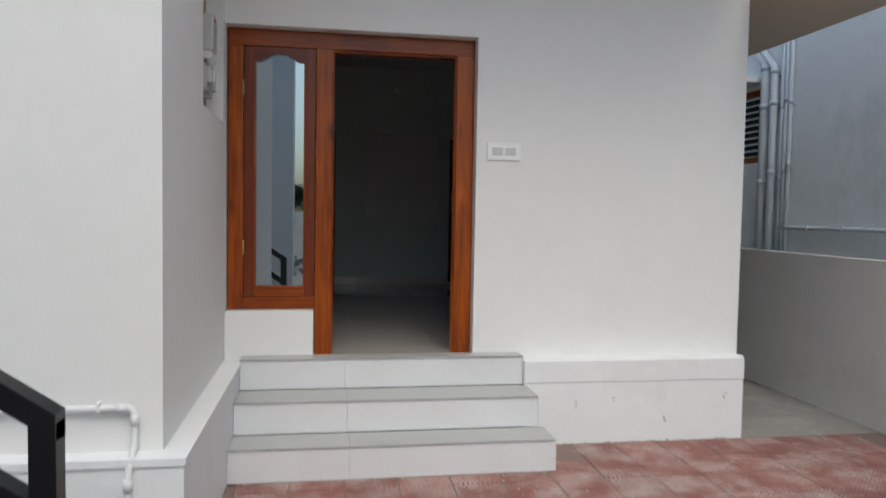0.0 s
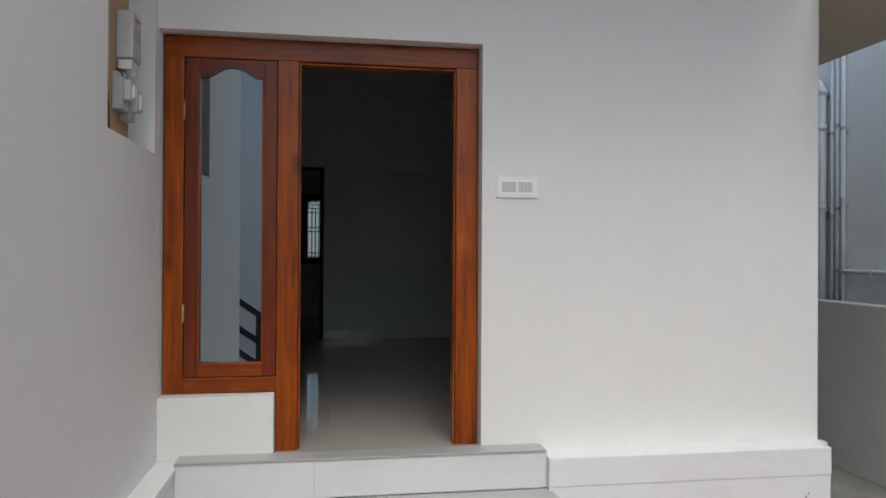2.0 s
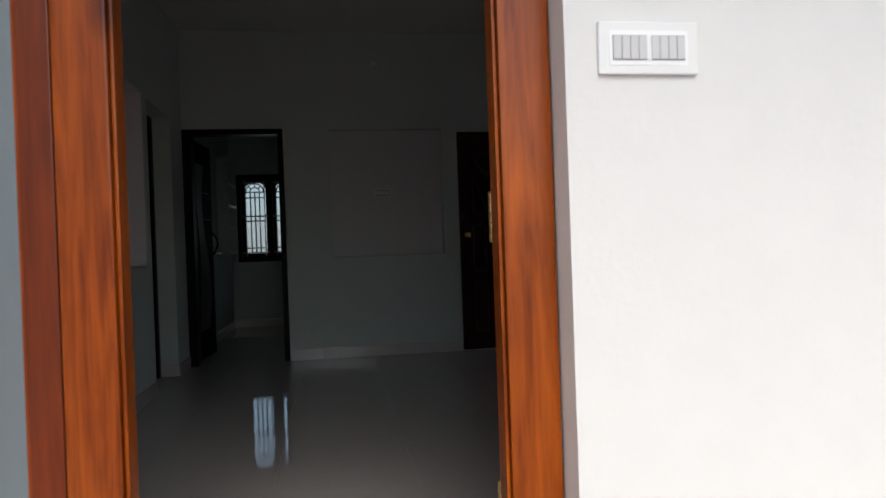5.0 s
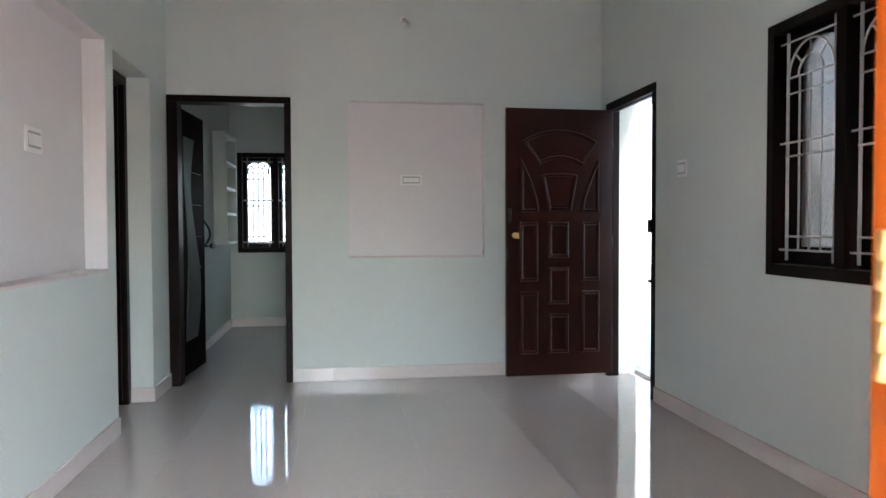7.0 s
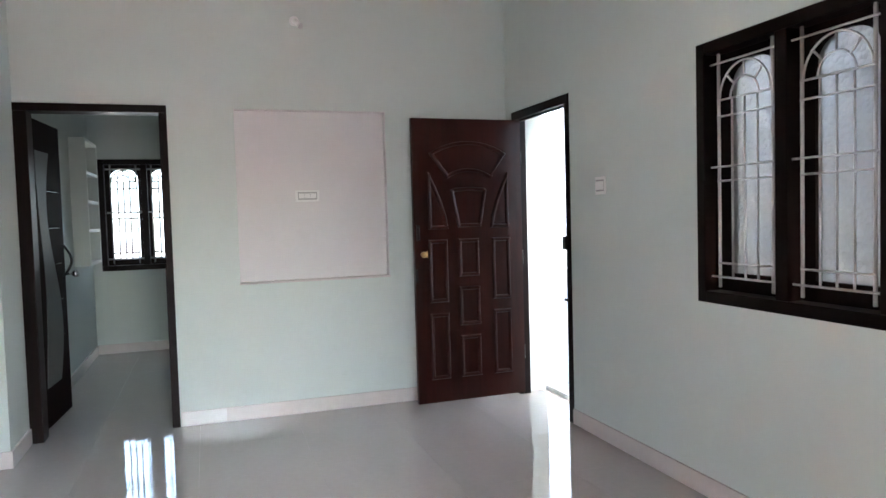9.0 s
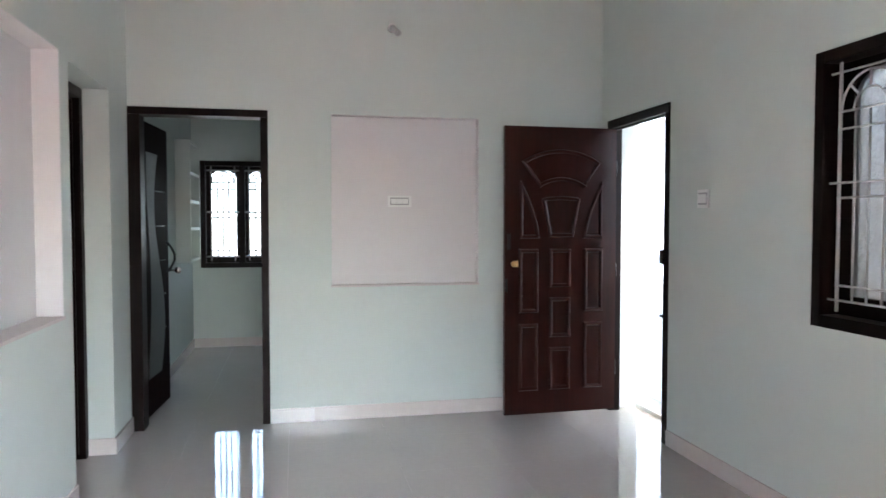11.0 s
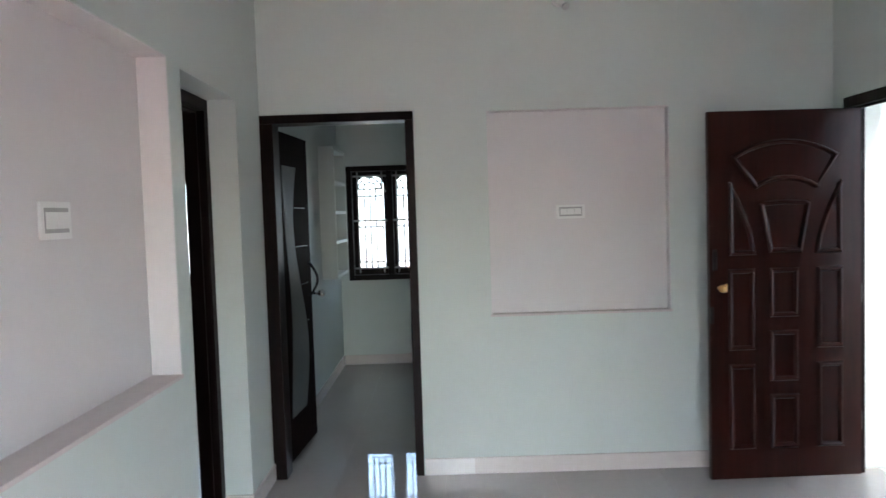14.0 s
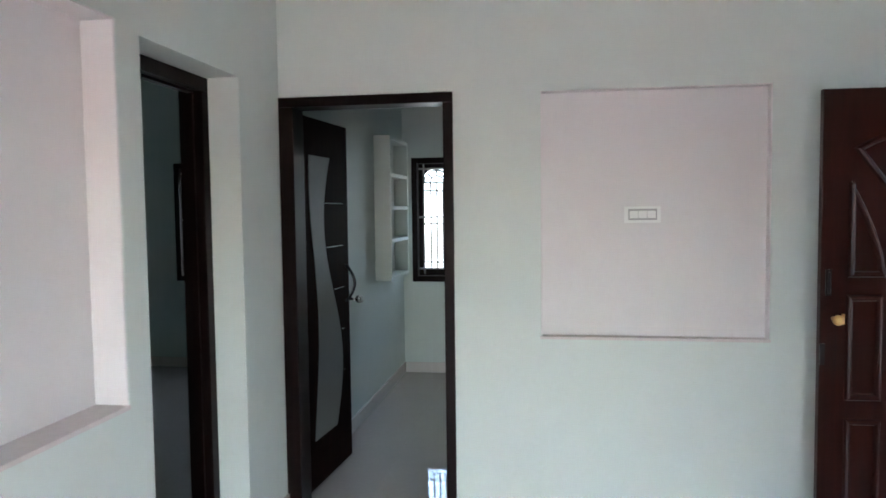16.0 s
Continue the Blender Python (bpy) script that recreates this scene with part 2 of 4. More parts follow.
def glass(name, colour, rough, bump=0.0, scale=60.0):
    m = bpy.data.materials.new(name)
    m.use_nodes = True
    n, l = m.node_tree.nodes, m.node_tree.links
    b = n["Principled BSDF"]
    b.inputs["Base Color"].default_value = (*colour, 1)
    b.inputs["Transmission Weight"].default_value, b.inputs["Roughness"].default_value, b.inputs["IOR"].default_value = 1.0, rough, 1.25
    if bump:
        v = n.new("ShaderNodeTexVoronoi")
        v.inputs["Scale"].default_value = scale
        g = n.new("ShaderNodeNewGeometry")
        l.new(g.outputs["Position"], v.inputs["Vector"])
        bp = n.new("ShaderNodeBump")
        bp.inputs["Strength"].default_value, bp.inputs["Distance"].default_value = bump, 0.01
        l.new(v.outputs["Distance"], bp.inputs["Height"])
        l.new(bp.outputs["Normal"], b.inputs["Normal"])
    return m


OUT_PAINT = material("white_exterior_paint", (0.745, 0.742, 0.724), 0.75, vary=0.025, scale=0.9, grain=9, bump=0.08, bump_scale=45, stain=(0.6, 0.6, 0.58), stain_amount=0.12, stain_scale=0.8)
PLINTH_PAINT = material("white_plinth_paint", (0.75, 0.76, 0.765), 0.6, vary=0.03, scale=1.5, grain=14, bump=0.1, bump_scale=40, stain=(0.5, 0.47, 0.44), stain_amount=0.22, stain_scale=1.4)
MINT = material("mint_wall_paint", (0.600, 0.650, 0.620), 0.62, vary=0.02, scale=0.8, grain=8, bump=0.05, bump_scale=50)
PINK = material("pale_pink_niche_paint", (0.70, 0.675, 0.677), 0.62, vary=0.02, scale=0.9, grain=8, bump=0.05, bump_scale=50)
SKIRT_LEDGE = material("dusty_pink_ledge", (0.60, 0.54, 0.53), 0.6, vary=0.06, grain=30)
CEIL = material("white_ceiling_paint", (0.66, 0.66, 0.645), 0.8, vary=0.02, bump=0.05)
SKIRT = material("cream_skirting_tile", (0.66, 0.60, 0.575), 0.22, vary=0.04, scale=2.5, grain=25, coat=0.2)
FLOOR_TILE = material("polished_cream_floor_tile", (0.42, 0.380, 0.360), 0.04, vary=0.035, scale=2.2, grain=30, per_piece=0.004, specular=0.62, rough_vary=0.015)
GROUT = material("tile_grout", (0.50, 0.45, 0.42), 0.3)
STEP_TILE = material("glazed_white_step_tile", (0.66, 0.665, 0.675), 0.3, vary=0.03, scale=2, grain=30, per_piece=0.02, stain=(0.45, 0.43, 0.40), stain_amount=0.12, stain_scale=3.0)
TREAD_TILE = material("grey_white_tread_tile", (0.40, 0.402, 0.398), 0.28, vary=0.04, scale=2, grain=30, per_piece=0.02, stain=(0.42, 0.40, 0.37), stain_amount=0.3, stain_scale=2.5)
RED_TILE = material("red_cement_paving_tile", (0.235, 0.070, 0.054), 0.72, vary=0.28, scale=4.5, grain=60, studs=0.02, stain=(0.46, 0.40, 0.365), stain_amount=0.6, stain_scale=3.6, stain_from=0.55, per_piece=0.14)
CRUMB = material("pale_dried_cement", (0.42, 0.37, 0.34), 0.9, vary=0.2)
MORTAR = material("grubby_cement_joint", (0.21, 0.15, 0.13), 0.9, vary=0.12, bump=0.4)
CONCRETE = material("grey_cement_screed", (0.27, 0.255, 0.24), 0.85, vary=0.15, scale=2, bump=0.25, bump_scale=60, stain=(0.5, 0.48, 0.45), stain_amount=0.4)
COMPOUND = material("cream_compound_wall_paint", (0.67, 0.645, 0.60), 0.8, vary=0.06, scale=1.4, bump=0.15, stain=(0.45, 0.42, 0.37), stain_amount=0.3, stain_scale=1.2)
NEIGHBOUR = material("pale_grey_neighbour_plaster", (0.82, 0.85, 0.86), 0.85, vary=0.07, scale=0.8, bump=0.15, stain=(0.45, 0.46, 0.46), stain_amount=0.35, stain_scale=0.7)
SOFFIT = material("beige_soffit_paint", (0.54, 0.475, 0.37), 0.85, vary=0.05, bump=0.1)
EARTH = material("dusty_earth", (0.27, 0.235, 0.20), 0.95, vary=0.25, scale=0.6, grain=6, bump=0.5, bump_scale=8)
TEAK = wood("varnished_teak_upright", (0.115, 0.016, 0.0012), (0.41, 0.088, 0.0045), 0.3, "Z", 0.07, knots=0.8, specular=0.3)
TEAK_X = wood("varnished_teak_rail", (0.10, 0.014, 0.0012), (0.34, 0.070, 0.004), 0.3, "X", 0.07, knots=0.8, specular=0.3)
SASH = wood("darker_teak_sash", (0.08, 0.011, 0.002), (0.20, 0.034, 0.004), 0.32, "Z", 0.08, specular=0.35)
SASH_X = wood("darker_teak_sash_rail", (0.075, 0.010, 0.002), (0.18, 0.030, 0.004), 0.32, "X", 0.08, specular=0.35)
DARK = wood("dark_brown_painted_wood", (0.0045, 0.002, 0.0018), (0.009, 0.0036, 0.003), 0.4, "Z", 0.0, specular=0.1)
DOOR = wood("dark_mahogany_door", (0.016, 0.0037, 0.0026), (0.031, 0.0070, 0.0048), 0.28, "Z", 0.05, specular=0.16)
LEAF_DARK = wood("dark_walnut_door_leaf", (0.006, 0.0022, 0.0018), (0.013, 0.0045, 0.0035), 0.65, "Z", 0.0, specular=0.04)
MIRROR_GLASS = bpy.data.materials.new("reflective_tinted_glass")
MIRROR_GLASS.use_nodes = True
_b = MIRROR_GLASS.node_tree.nodes["Principled BSDF"]
_b.inputs["Base Color"].default_value, _b.inputs["Metallic"].default_value, _b.inputs["Roughness"].default_value = (0.38, 0.445, 0.48, 1), 1.0, 0.015
FROST = glass("obscured_window_glass", (0.54, 0.56, 0.57), 0.35, 0.5, 70)
FROST_GREY = glass("grey_obscured_window_glass", (0.115, 0.111, 0.106), 0.4, 0.45, 45)
DOOR_GLASS = material("grey_frosted_door_glass", (0.10, 0.11, 0.11), 0.5, vary=0.05, bump=0.2, bump_scale=200)
PLASTIC = material("white_switch_plastic", (0.80, 0.80, 0.79), 0.3, vary=0.01)
SWITCH_WHITE = material("bright_white_switch_bezel", (0.88, 0.88, 0.88), 0.3, vary=0.01)
STEP_BED = material("grey_step_joint", (0.33, 0.32, 0.31), 0.85, vary=0.2)
# grey that carries the shade between rockers in its colour; the meter dial shares it
PLASTIC_GREY = material("shaded_switch_gap", (0.40, 0.40, 0.40), 0.5, vary=0.01)
CHROME = material("silver_accent", (0.80, 0.80, 0.80), 0.25, metal=1.0, vary=0.02)
BRASS = material("brass", (0.62, 0.42, 0.17), 0.42, metal=1.0, vary=0.1, grain=80)
BRASS_DARK = material("dark_screw_brass", (0.20, 0.12, 0.05), 0.5, metal=1.0, vary=0.1)
IRON = material("black_painted_steel", (0.006, 0.006, 0.0065), 0.32, vary=0.2, specular=0.35)
GRILLE = material("silver_grey_grille_paint", (0.47, 0.46, 0.455), 0.4, vary=0.05)
PVC = material("white_pvc_pipe", (0.70, 0.70, 0.70), 0.35, vary=0.03)
PVC_GREY = material("weathered_grey_pvc_pipe", (0.56, 0.61, 0.66), 0.5, vary=0.16, scale=3)
METER_GREY = material("grey_meter_enclosure", (0.45, 0.47, 0.48), 0.4, vary=0.05)
BOARD = material("plywood_meter_board", (0.42, 0.27, 0.15), 0.7, vary=0.15, scale=6)
SWITCH_FACE = material("grey_switch_face", (0.60, 0.60, 0.60), 0.35, vary=0.01)
SKIRT_PALE = material("pale_replacement_skirting_tile", (0.74, 0.71, 0.70), 0.2, vary=0.03)
CABLE = material("black_cable", (0.015, 0.015, 0.016), 0.5)
RED = material("red_label", (0.55, 0.05, 0.04), 0.5)
LEAF = material("foliage", (0.055, 0.09, 0.03), 0.6, vary=0.35, scale=1.5, grain=6)
BARK = material("bark", (0.12, 0.085, 0.06), 0.9, vary=0.2)

# ---------- the house ----------
# the hall and the rooms behind it are drawn on a plan of their own, which HALL sets to true size behind the front wall
HALL = Matrix.Translation((0.01, -0.2, 0)) @ Matrix.Scale(0.945, 4)
SUNK = Matrix.Translation((0, 0, -0.03))  # the tiled floor lies just below the threshold
XL, XR, YB, Y0, TOP = -0.745, 2.62, 5.41, 0.456, 3.05
GROUND = -0.6
SW0 = -3.15
along_x = lambda y: (lambda u, v, w: (u, y + w, v))
along_y = lambda x: (lambda u, v, w: (x + w, u, v))


def wall(name, place, us, vs, holes, t, mat, label):
    return setting(made(name, mat, lambda bm: slab(bm, place, us, vs, holes, t)), label, "wall")


# front wall, outside skin and inside skin
wall("wall_front", along_x(0.0), (-3.2, 3.03), (GROUND, 3.3), [(-0.574, 1.067, -0.03, 2.128)], 0.115, OUT_PAINT, "white painted front wall with the entrance opening")
wall("wall_front_inside", along_x(0.115), (-3.2, 2.87), (-0.06, 3.3), [(-0.574, 1.067, -0.03, 2.128)], 0.115, MINT, "mint green painted inner face of the front wall")
made("sidelight_base", OUT_PAINT, lambda bm: box(bm, -0.573, -0.008, 0.001, 0.228, -0.029, 0.287, 0.008))
setting(bpy.data.objects["sidelight_base"], "white painted low wall under the sidelight", "wall")
# right wall with window and side door
WIN_R = (1.635, 3.155, 0.912, 2.128)
wall("wall_right", along_y(XR), (Y0, YB), (-0.06, 3.3), [WIN_R, (4.405, 5.304, -1, 2.125)], 0.25, MINT, "mint green painted side wall with a grilled window and a doorway")
setting(made("wall_right_outside", OUT_PAINT, lambda bm: slab(bm, along_y(XR + 0.25), (Y0, 8.86), (GROUND, 3.3), [WIN_R, (4.405, 5.304, 0, 2.125)], 0.012)), "white painted outer face of the side wall", "wall")
# back wall with doorway and shallow niche
wall("wall_back", along_x(YB), (XL - 0.25, XR + 0.25), (-0.06, 3.3), [(-0.77, 0.158, -1, 2.145), (0.588, 1.657, 0.918, 2.13)], 0.15, MINT, "mint green painted back wall with a doorway and a niche")
# left wall with long niche and deep doorway
wall("wall_left", along_y(XL), (Y0, YB), (-0.06, 3.3), [(4.165, 4.937, -1, 2.165), (2.3, 4.03, 0.922, 2.19)], -0.23, MINT, "mint green painted wall with a long niche and a deep doorway")


def niche(name, back, boxes, shelf, label):
    """A recess with its back panel, three reveals and a thin ledge."""
    ob = setting(made(name, PINK, back), label, "niche")
    for d in boxes:
        made("reveal", PINK, lambda bm: box(bm, *d), ob)
    made("ledge", SKIRT_LEDGE, lambda bm: box(bm, *shelf, 0.003), ob, "dusty pink ledge")
    return ob


niche("niche_back", lambda bm: slab(bm, along_x(YB + 0.055), (0.588, 1.657), (0.918, 2.13), [], 0.02),
      [(0.589, 0.595, YB + 0.002, YB + 0.055, 0.928, 2.124), (1.65, 1.656, YB + 0.002, YB + 0.055, 0.928, 2.124), (0.589, 1.656, YB + 0.002, YB + 0.055, 2.124, 2.129)],
      (0.583, 1.662, YB - 0.006, YB + 0.055, 0.914, 0.928), "shallow pale pink painted niche with a thin ledge")
niche("niche_left", lambda bm: slab(bm, along_y(XL - 0.118), (2.3, 4.03), (0.922, 2.19), [], -0.02),
      [(XL - 0.118, XL - 0.002, 2.301, 2.307, 0.93, 2.184), (XL - 0.118, XL - 0.002, 4.023, 4.029, 0.93, 2.184), (XL - 0.118, XL - 0.002, 2.301, 4.029, 2.184, 2.189)],
      (XL - 0.118, XL + 0.004, 2.296, 4.034, 0.914, 0.93), "long pale pink painted niche with a ledge")
setting(made("ceiling", CEIL, lambda bm: box(bm, -4.6, 2.87, 0.46, 8.86, TOP, TOP + 0.12)), "plain white painted ceiling", "ceiling")
# unseen front overhang, added to shade the wall's top; its beige warms the bounce
setting(made("roof", SOFFIT, lambda bm: box(bm, -4.8, 3.03, -1.3, 9.0, 3.3, 3.45)), "flat beige painted concrete roof slab with an unseen overhang added for shade", "roof")
# rear room and side room
wall("wall_rear", along_x(8.63), (-4.6, XR + 0.25), (GROUND, 3.3), [(-0.69, 0.205, 0.858, 2.05), (SW0, SW0 + 1.02, 0.858, 2.05)], 0.23, MINT, "mint green painted rear wall with two windows")
wall("wall_partition", along_y(-0.777), (YB + 0.15, 8.63), (-0.06, 3.3), [], -0.12, MINT, "mint green painted partition between the rear rooms")
wall("wall_rear_right", along_y(XR), (YB + 0.15, 8.63), (-0.06, 3.3), [], 0.25, MINT, "mint green painted side wall of the rear room")
wall("wall_side_room_left", along_y(-4.6), (Y0, 8.63), (GROUND, 3.3), [], 0.2, MINT, "mint green painted far wall of the side room")
wall("wall_side_room_front", along_x(3.0), (-4.4, XL - 0.23), (-0.06, 3.3), [], 0.15, MINT, "mint green painted wall of the side room")
wall("wall_side_room_end", along_x(YB), (-0.99, -0.985), (-0.06, 3.3), [], 0.15, MINT, "end of the wall beside the side room doorway")
# skirting
def skirt(name, place, us, holes=()):
    return setting(made(name, SKIRT, lambda bm: slab(bm, place, us, (0.002, 0.10), list(holes), 0.012)), "glossy cream tile skirting", "skirting")


skirt("baseboard_back", along_x(YB - 0.012), (0.165, XR - 0.012))
made("pale_tile", SKIRT_PALE, lambda bm: box(bm, 0.168, 0.461, YB - 0.0145, YB - 0.0115, 0.003, 0.099), bpy.data.objects["baseboard_back"])
skirt("baseboard_right", along_y(XR - 0.012), (Y0, 4.40))
skirt("baseboard_left", along_y(XL), (Y0, 4.165))
skirt("baseboard_left_end", along_y(XL), (4.937, YB - 0.01))
skirt("baseboard_reveal", along_x(4.925), (XL - 0.145, XL + 0.012))
skirt("baseboard_rear", along_x(8.618), (-0.765, XR))
skirt("baseboard_partition", along_y(-0.777), (YB + 0.16, 8.618))
skirt("baseboard_front", along_x(Y0), (1.9, XR - 0.012))
skirt("baseboard_side_room", along_x(8.618), (-4.4, -0.9))
setting(made("floor", GROUT, lambda bm: box(bm, -4.6, 2.868, 0.468, 8.86, -0.2, -0.0012)), "grouted bed of the polished tile floor", "floor")
setting(made("ground", EARTH, lambda bm: slab(bm, lambda u, v, w: (u, v, GROUND - 0.05 - w), (-1500, 1500), (-1500, 1500), [], 0.05)), "dusty bare earth reaching to the horizon", "ground")
setting(made("passage_floor", CONCRETE, lambda bm: box(bm, 2.77, 4.1, -0.168, 9.5, GROUND - 0.06, GROUND - 0.004)), "grey cement floor of the side passage", "pavement")
setting(made("forecourt_bed", MORTAR, lambda bm: box(bm, -4.5, 4.1, -8.0, -0.17, GROUND - 0.06, GROUND - 0.006)), "pale cement bed of the red tiled forecourt", "pavement")

# plinth along the front wall and the ledge round the wing
def plinth(bm):
    box(bm, 2.99, 3.05, -0.06, -0.001, GROUND - 0.05, -0.04, 0.004)
    box(bm, 1.39, 2.985, -0.17, -0.001, GROUND - 0.05, -0.185, 0.004)
    box(bm, 1.39, 2.988, -0.173, -0.001, -0.1835, -0.035, 0.006)


setting(made("plinth_front", PLINTH_PAINT, plinth), "white painted plinth with a moulded band and scuffs", "plinth")
A, B = (-0.575, 0.0), (-0.563, -1.75)


def wing(bm):
    zs = (GROUND, 3.3)
    # meter recess in the side face
    def at(y, dx=0.0):
        k = -y / 1.75
        return (A[0] + (B[0] - A[0]) * k - dx, y)
    slab(bm, lambda u, v, w: (at(u)[0] - w, u, v), (-1.75, 0.0), zs, [(-0.80, -0.06, 1.495, 2.6)], 0.16)


wall_wing = setting(made("wall_wing", OUT_PAINT, wing), "white painted wall of the projecting wing with a meter recess", "wall")
made("end_wall", OUT_PAINT, lambda bm: box(bm, -3.2, B[0] - 0.161, -1.75, -1.60, GROUND, 3.3), wall_wing)
made("recess_back", OUT_PAINT, lambda bm: box(bm, -0.80, -0.735, -1.59, -0.001, 1.3, 3.3), wall_wing)
made("plaster_coat", OUT_PAINT, lambda bm: box(bm, -3.2, B[0], -1.753, -1.7505, GROUND, 3.3), wall_wing)


def ledge(bm):
    top = -0.03
    for z0, z1, e in ((GROUND, top - 0.03, 0.10), (top - 0.03, top, 0.108)):
        ring = [(A[0], A[1] - 0.001), (A[0] + e + 0.01, A[1] - 0.001), (B[0] + e, B[1] - e), (-3.2, B[1] - e), (-3.2, B[1] - 0.001), (B[0] + 0.001, B[1] - 0.001)]
        lo = [bm.verts.new((x, y, z0)) for x, y in ring]
        hi = [bm.verts.new((x, y, z1)) for x, y in ring]
        for i in range(len(ring)):
            j = (i + 1) % len(ring)
            bm.faces.new((lo[i], lo[j], hi[j], hi[i]))
        bm.faces.new(hi)
    bmesh.ops.recalc_face_normals(bm, faces=bm.faces)


setting(made("plinth_wing", PLINTH_PAINT, ledge), "white painted ledge round the foot of the wing", "plinth")

# slab over the passage; its far reach is unseen, added to dim the passage
setting(made("passage_canopy", SOFFIT, lambda bm: box(bm, 3.034, 4.1, -0.8, 9.4, 2.52, 2.66, 0.01)), "beige painted concrete canopy over the side passage, its unseen far part added for shade", "canopy")
# compound wall and neighbour
setting(made("wall_compound", COMPOUND, lambda bm: (box(bm, 4.1, 4.25, -8, 14, GROUND - 0.1, 0.644, 0.006), box(bm, 4.098, 4.252, -8, 14, 0.6445, 0.65))), "cream painted compound wall with a thin coping", "wall")

# ---------- entrance ----------
F0, FM, F1 = 0.09, 0.17, 0.236
MIRROR_TURN = -1.9  # the glass sits slightly out of true in its sash
entrance = setting(thing("door_1", (0, 0, 0), "varnished teak entrance frame with a mirrored sidelight", "door frame"), "varnished teak entrance frame with a mirrored sidelight", "door frame")
made("jamb", TEAK, lambda bm: (box(bm, 0.942, 1.062, F0, FM, -0.019, 2.015, 0.006), box(bm, 0.955, 1.062, FM, F1, -0.019, 2.015, 0.004)), entrance)
made("mullion", TEAK, lambda bm: (box(bm, -0.003, 0.106, F0, FM, -0.019, 2.015, 0.006), box(bm, -0.003, 0.094, FM, F1, -0.019, 2.015, 0.004)), entrance)
made("jamb", TEAK, lambda bm: box(bm, -0.565, -0.47, F0, F1, 0.29, 2.015, 0.006), entrance)
made("head", TEAK_X, lambda bm: (box(bm, -0.565, 1.062, F0, FM, 2.015, 2.124, 0.006), box(bm, -0.565, 1.062, FM, F1, 2.027, 2.124, 0.004)), entrance)
made("sill", TEAK_X, lambda bm: box(bm, -0.47, -0.003, F0 + 0.001, F1, 0.29, 0.37, 0.006), entrance)
# beading round the door opening
made("bead", TEAK, lambda bm: (box(bm, 0.108, 0.117, F0 + 0.012, FM, -0.019, 2.006, 0.004), box(bm, 0.931, 0.94, F0 + 0.012, FM, -0.019, 2.006, 0.004), box(bm, 0.108, 0.94, F0 + 0.012, FM, 2.002, 2.012, 0.004)), entrance)


def ogee(x0, x1, z, rise, n=24):
    """The underside of the sash's head: flat shoulders that sweep up to an arch."""
    pts = []
    for i in range(n + 1):
        s = i / n
        k = min(1.0, max(0.0, (min(s, 1 - s) - 0.06) / 0.40))
        pts.append((x0 + (x1 - x0) * s, z + rise * (0.5 - 0.5 * math.cos(math.pi * k))))
    return pts


S0, S1, SZ0, SZ1 = -0.466, -0.007, 0.374, 2.011
GY = F0 + 0.028
sash = made("sash", SASH, lambda bm: (box(bm, S0, -0.4, F0 + 0.006, GY + 0.02, SZ0, SZ1, 0.004), box(bm, -0.074, S1, F0 + 0.006, GY + 0.02, SZ0, SZ1, 0.004)), entrance, "darker stained teak casement sash")
made("bottom_rail", TEAK_X, lambda bm: box(bm, -0.4, -0.074, F0 + 0.007, GY + 0.02, SZ0, 0.438, 0.004), sash)
made("top_rail", SASH_X, lambda bm: prism(bm, ogee(-0.4, -0.074, 1.92, 0.052) + [(-0.074, SZ1), (-0.4, SZ1)], F0 + 0.007, GY + 0.02), sash)
made("glazing_bead", TEAK, lambda bm: (box(bm, -0.402, -0.392, F0 + 0.012, GY - 0.001, 0.438, 1.925, 0.003), box(bm, -0.082, -0.072, F0 + 0.012, GY - 0.001, 0.438, 1.925, 0.003), box(bm, -0.398, -0.077, F0 + 0.012, GY - 0.001, 0.436, 0.445, 0.003)), sash)
mirror = made("pane", MIRROR_GLASS, lambda bm: box(bm, -0.165, 0.165, -0.003, 0.003, -0.765, 0.79), sash, "reflective blue-grey tinted glass")
mirror.matrix_basis = pose(-0.237, GY + 0.004, 1.2, 0, 0, MIRROR_TURN)


def butt_hinge(bm, x, y, z, h=0.10):
    tube(bm, [(x, y, z - h / 2), (x, y, z + h / 2)], 0.0065, 10)
    for k in (-0.3, -0.1, 0.1, 0.3):
        tube(bm, [(x, y, z + h * k - 0.002), (x, y, z + h * k + 0.002)], 0.0075, 10)


for z in (1.742, 0.70):
    made("hinge", BRASS, lambda bm: (butt_hinge(bm, S0 - 0.002, F0 - 0.003, z), box(bm, S0 - 0.007, S0 + 0.004, F0 - 0.001, F0 + 0.004, z - 0.05, z + 0.05)), entrance, "small brass butt hinge")


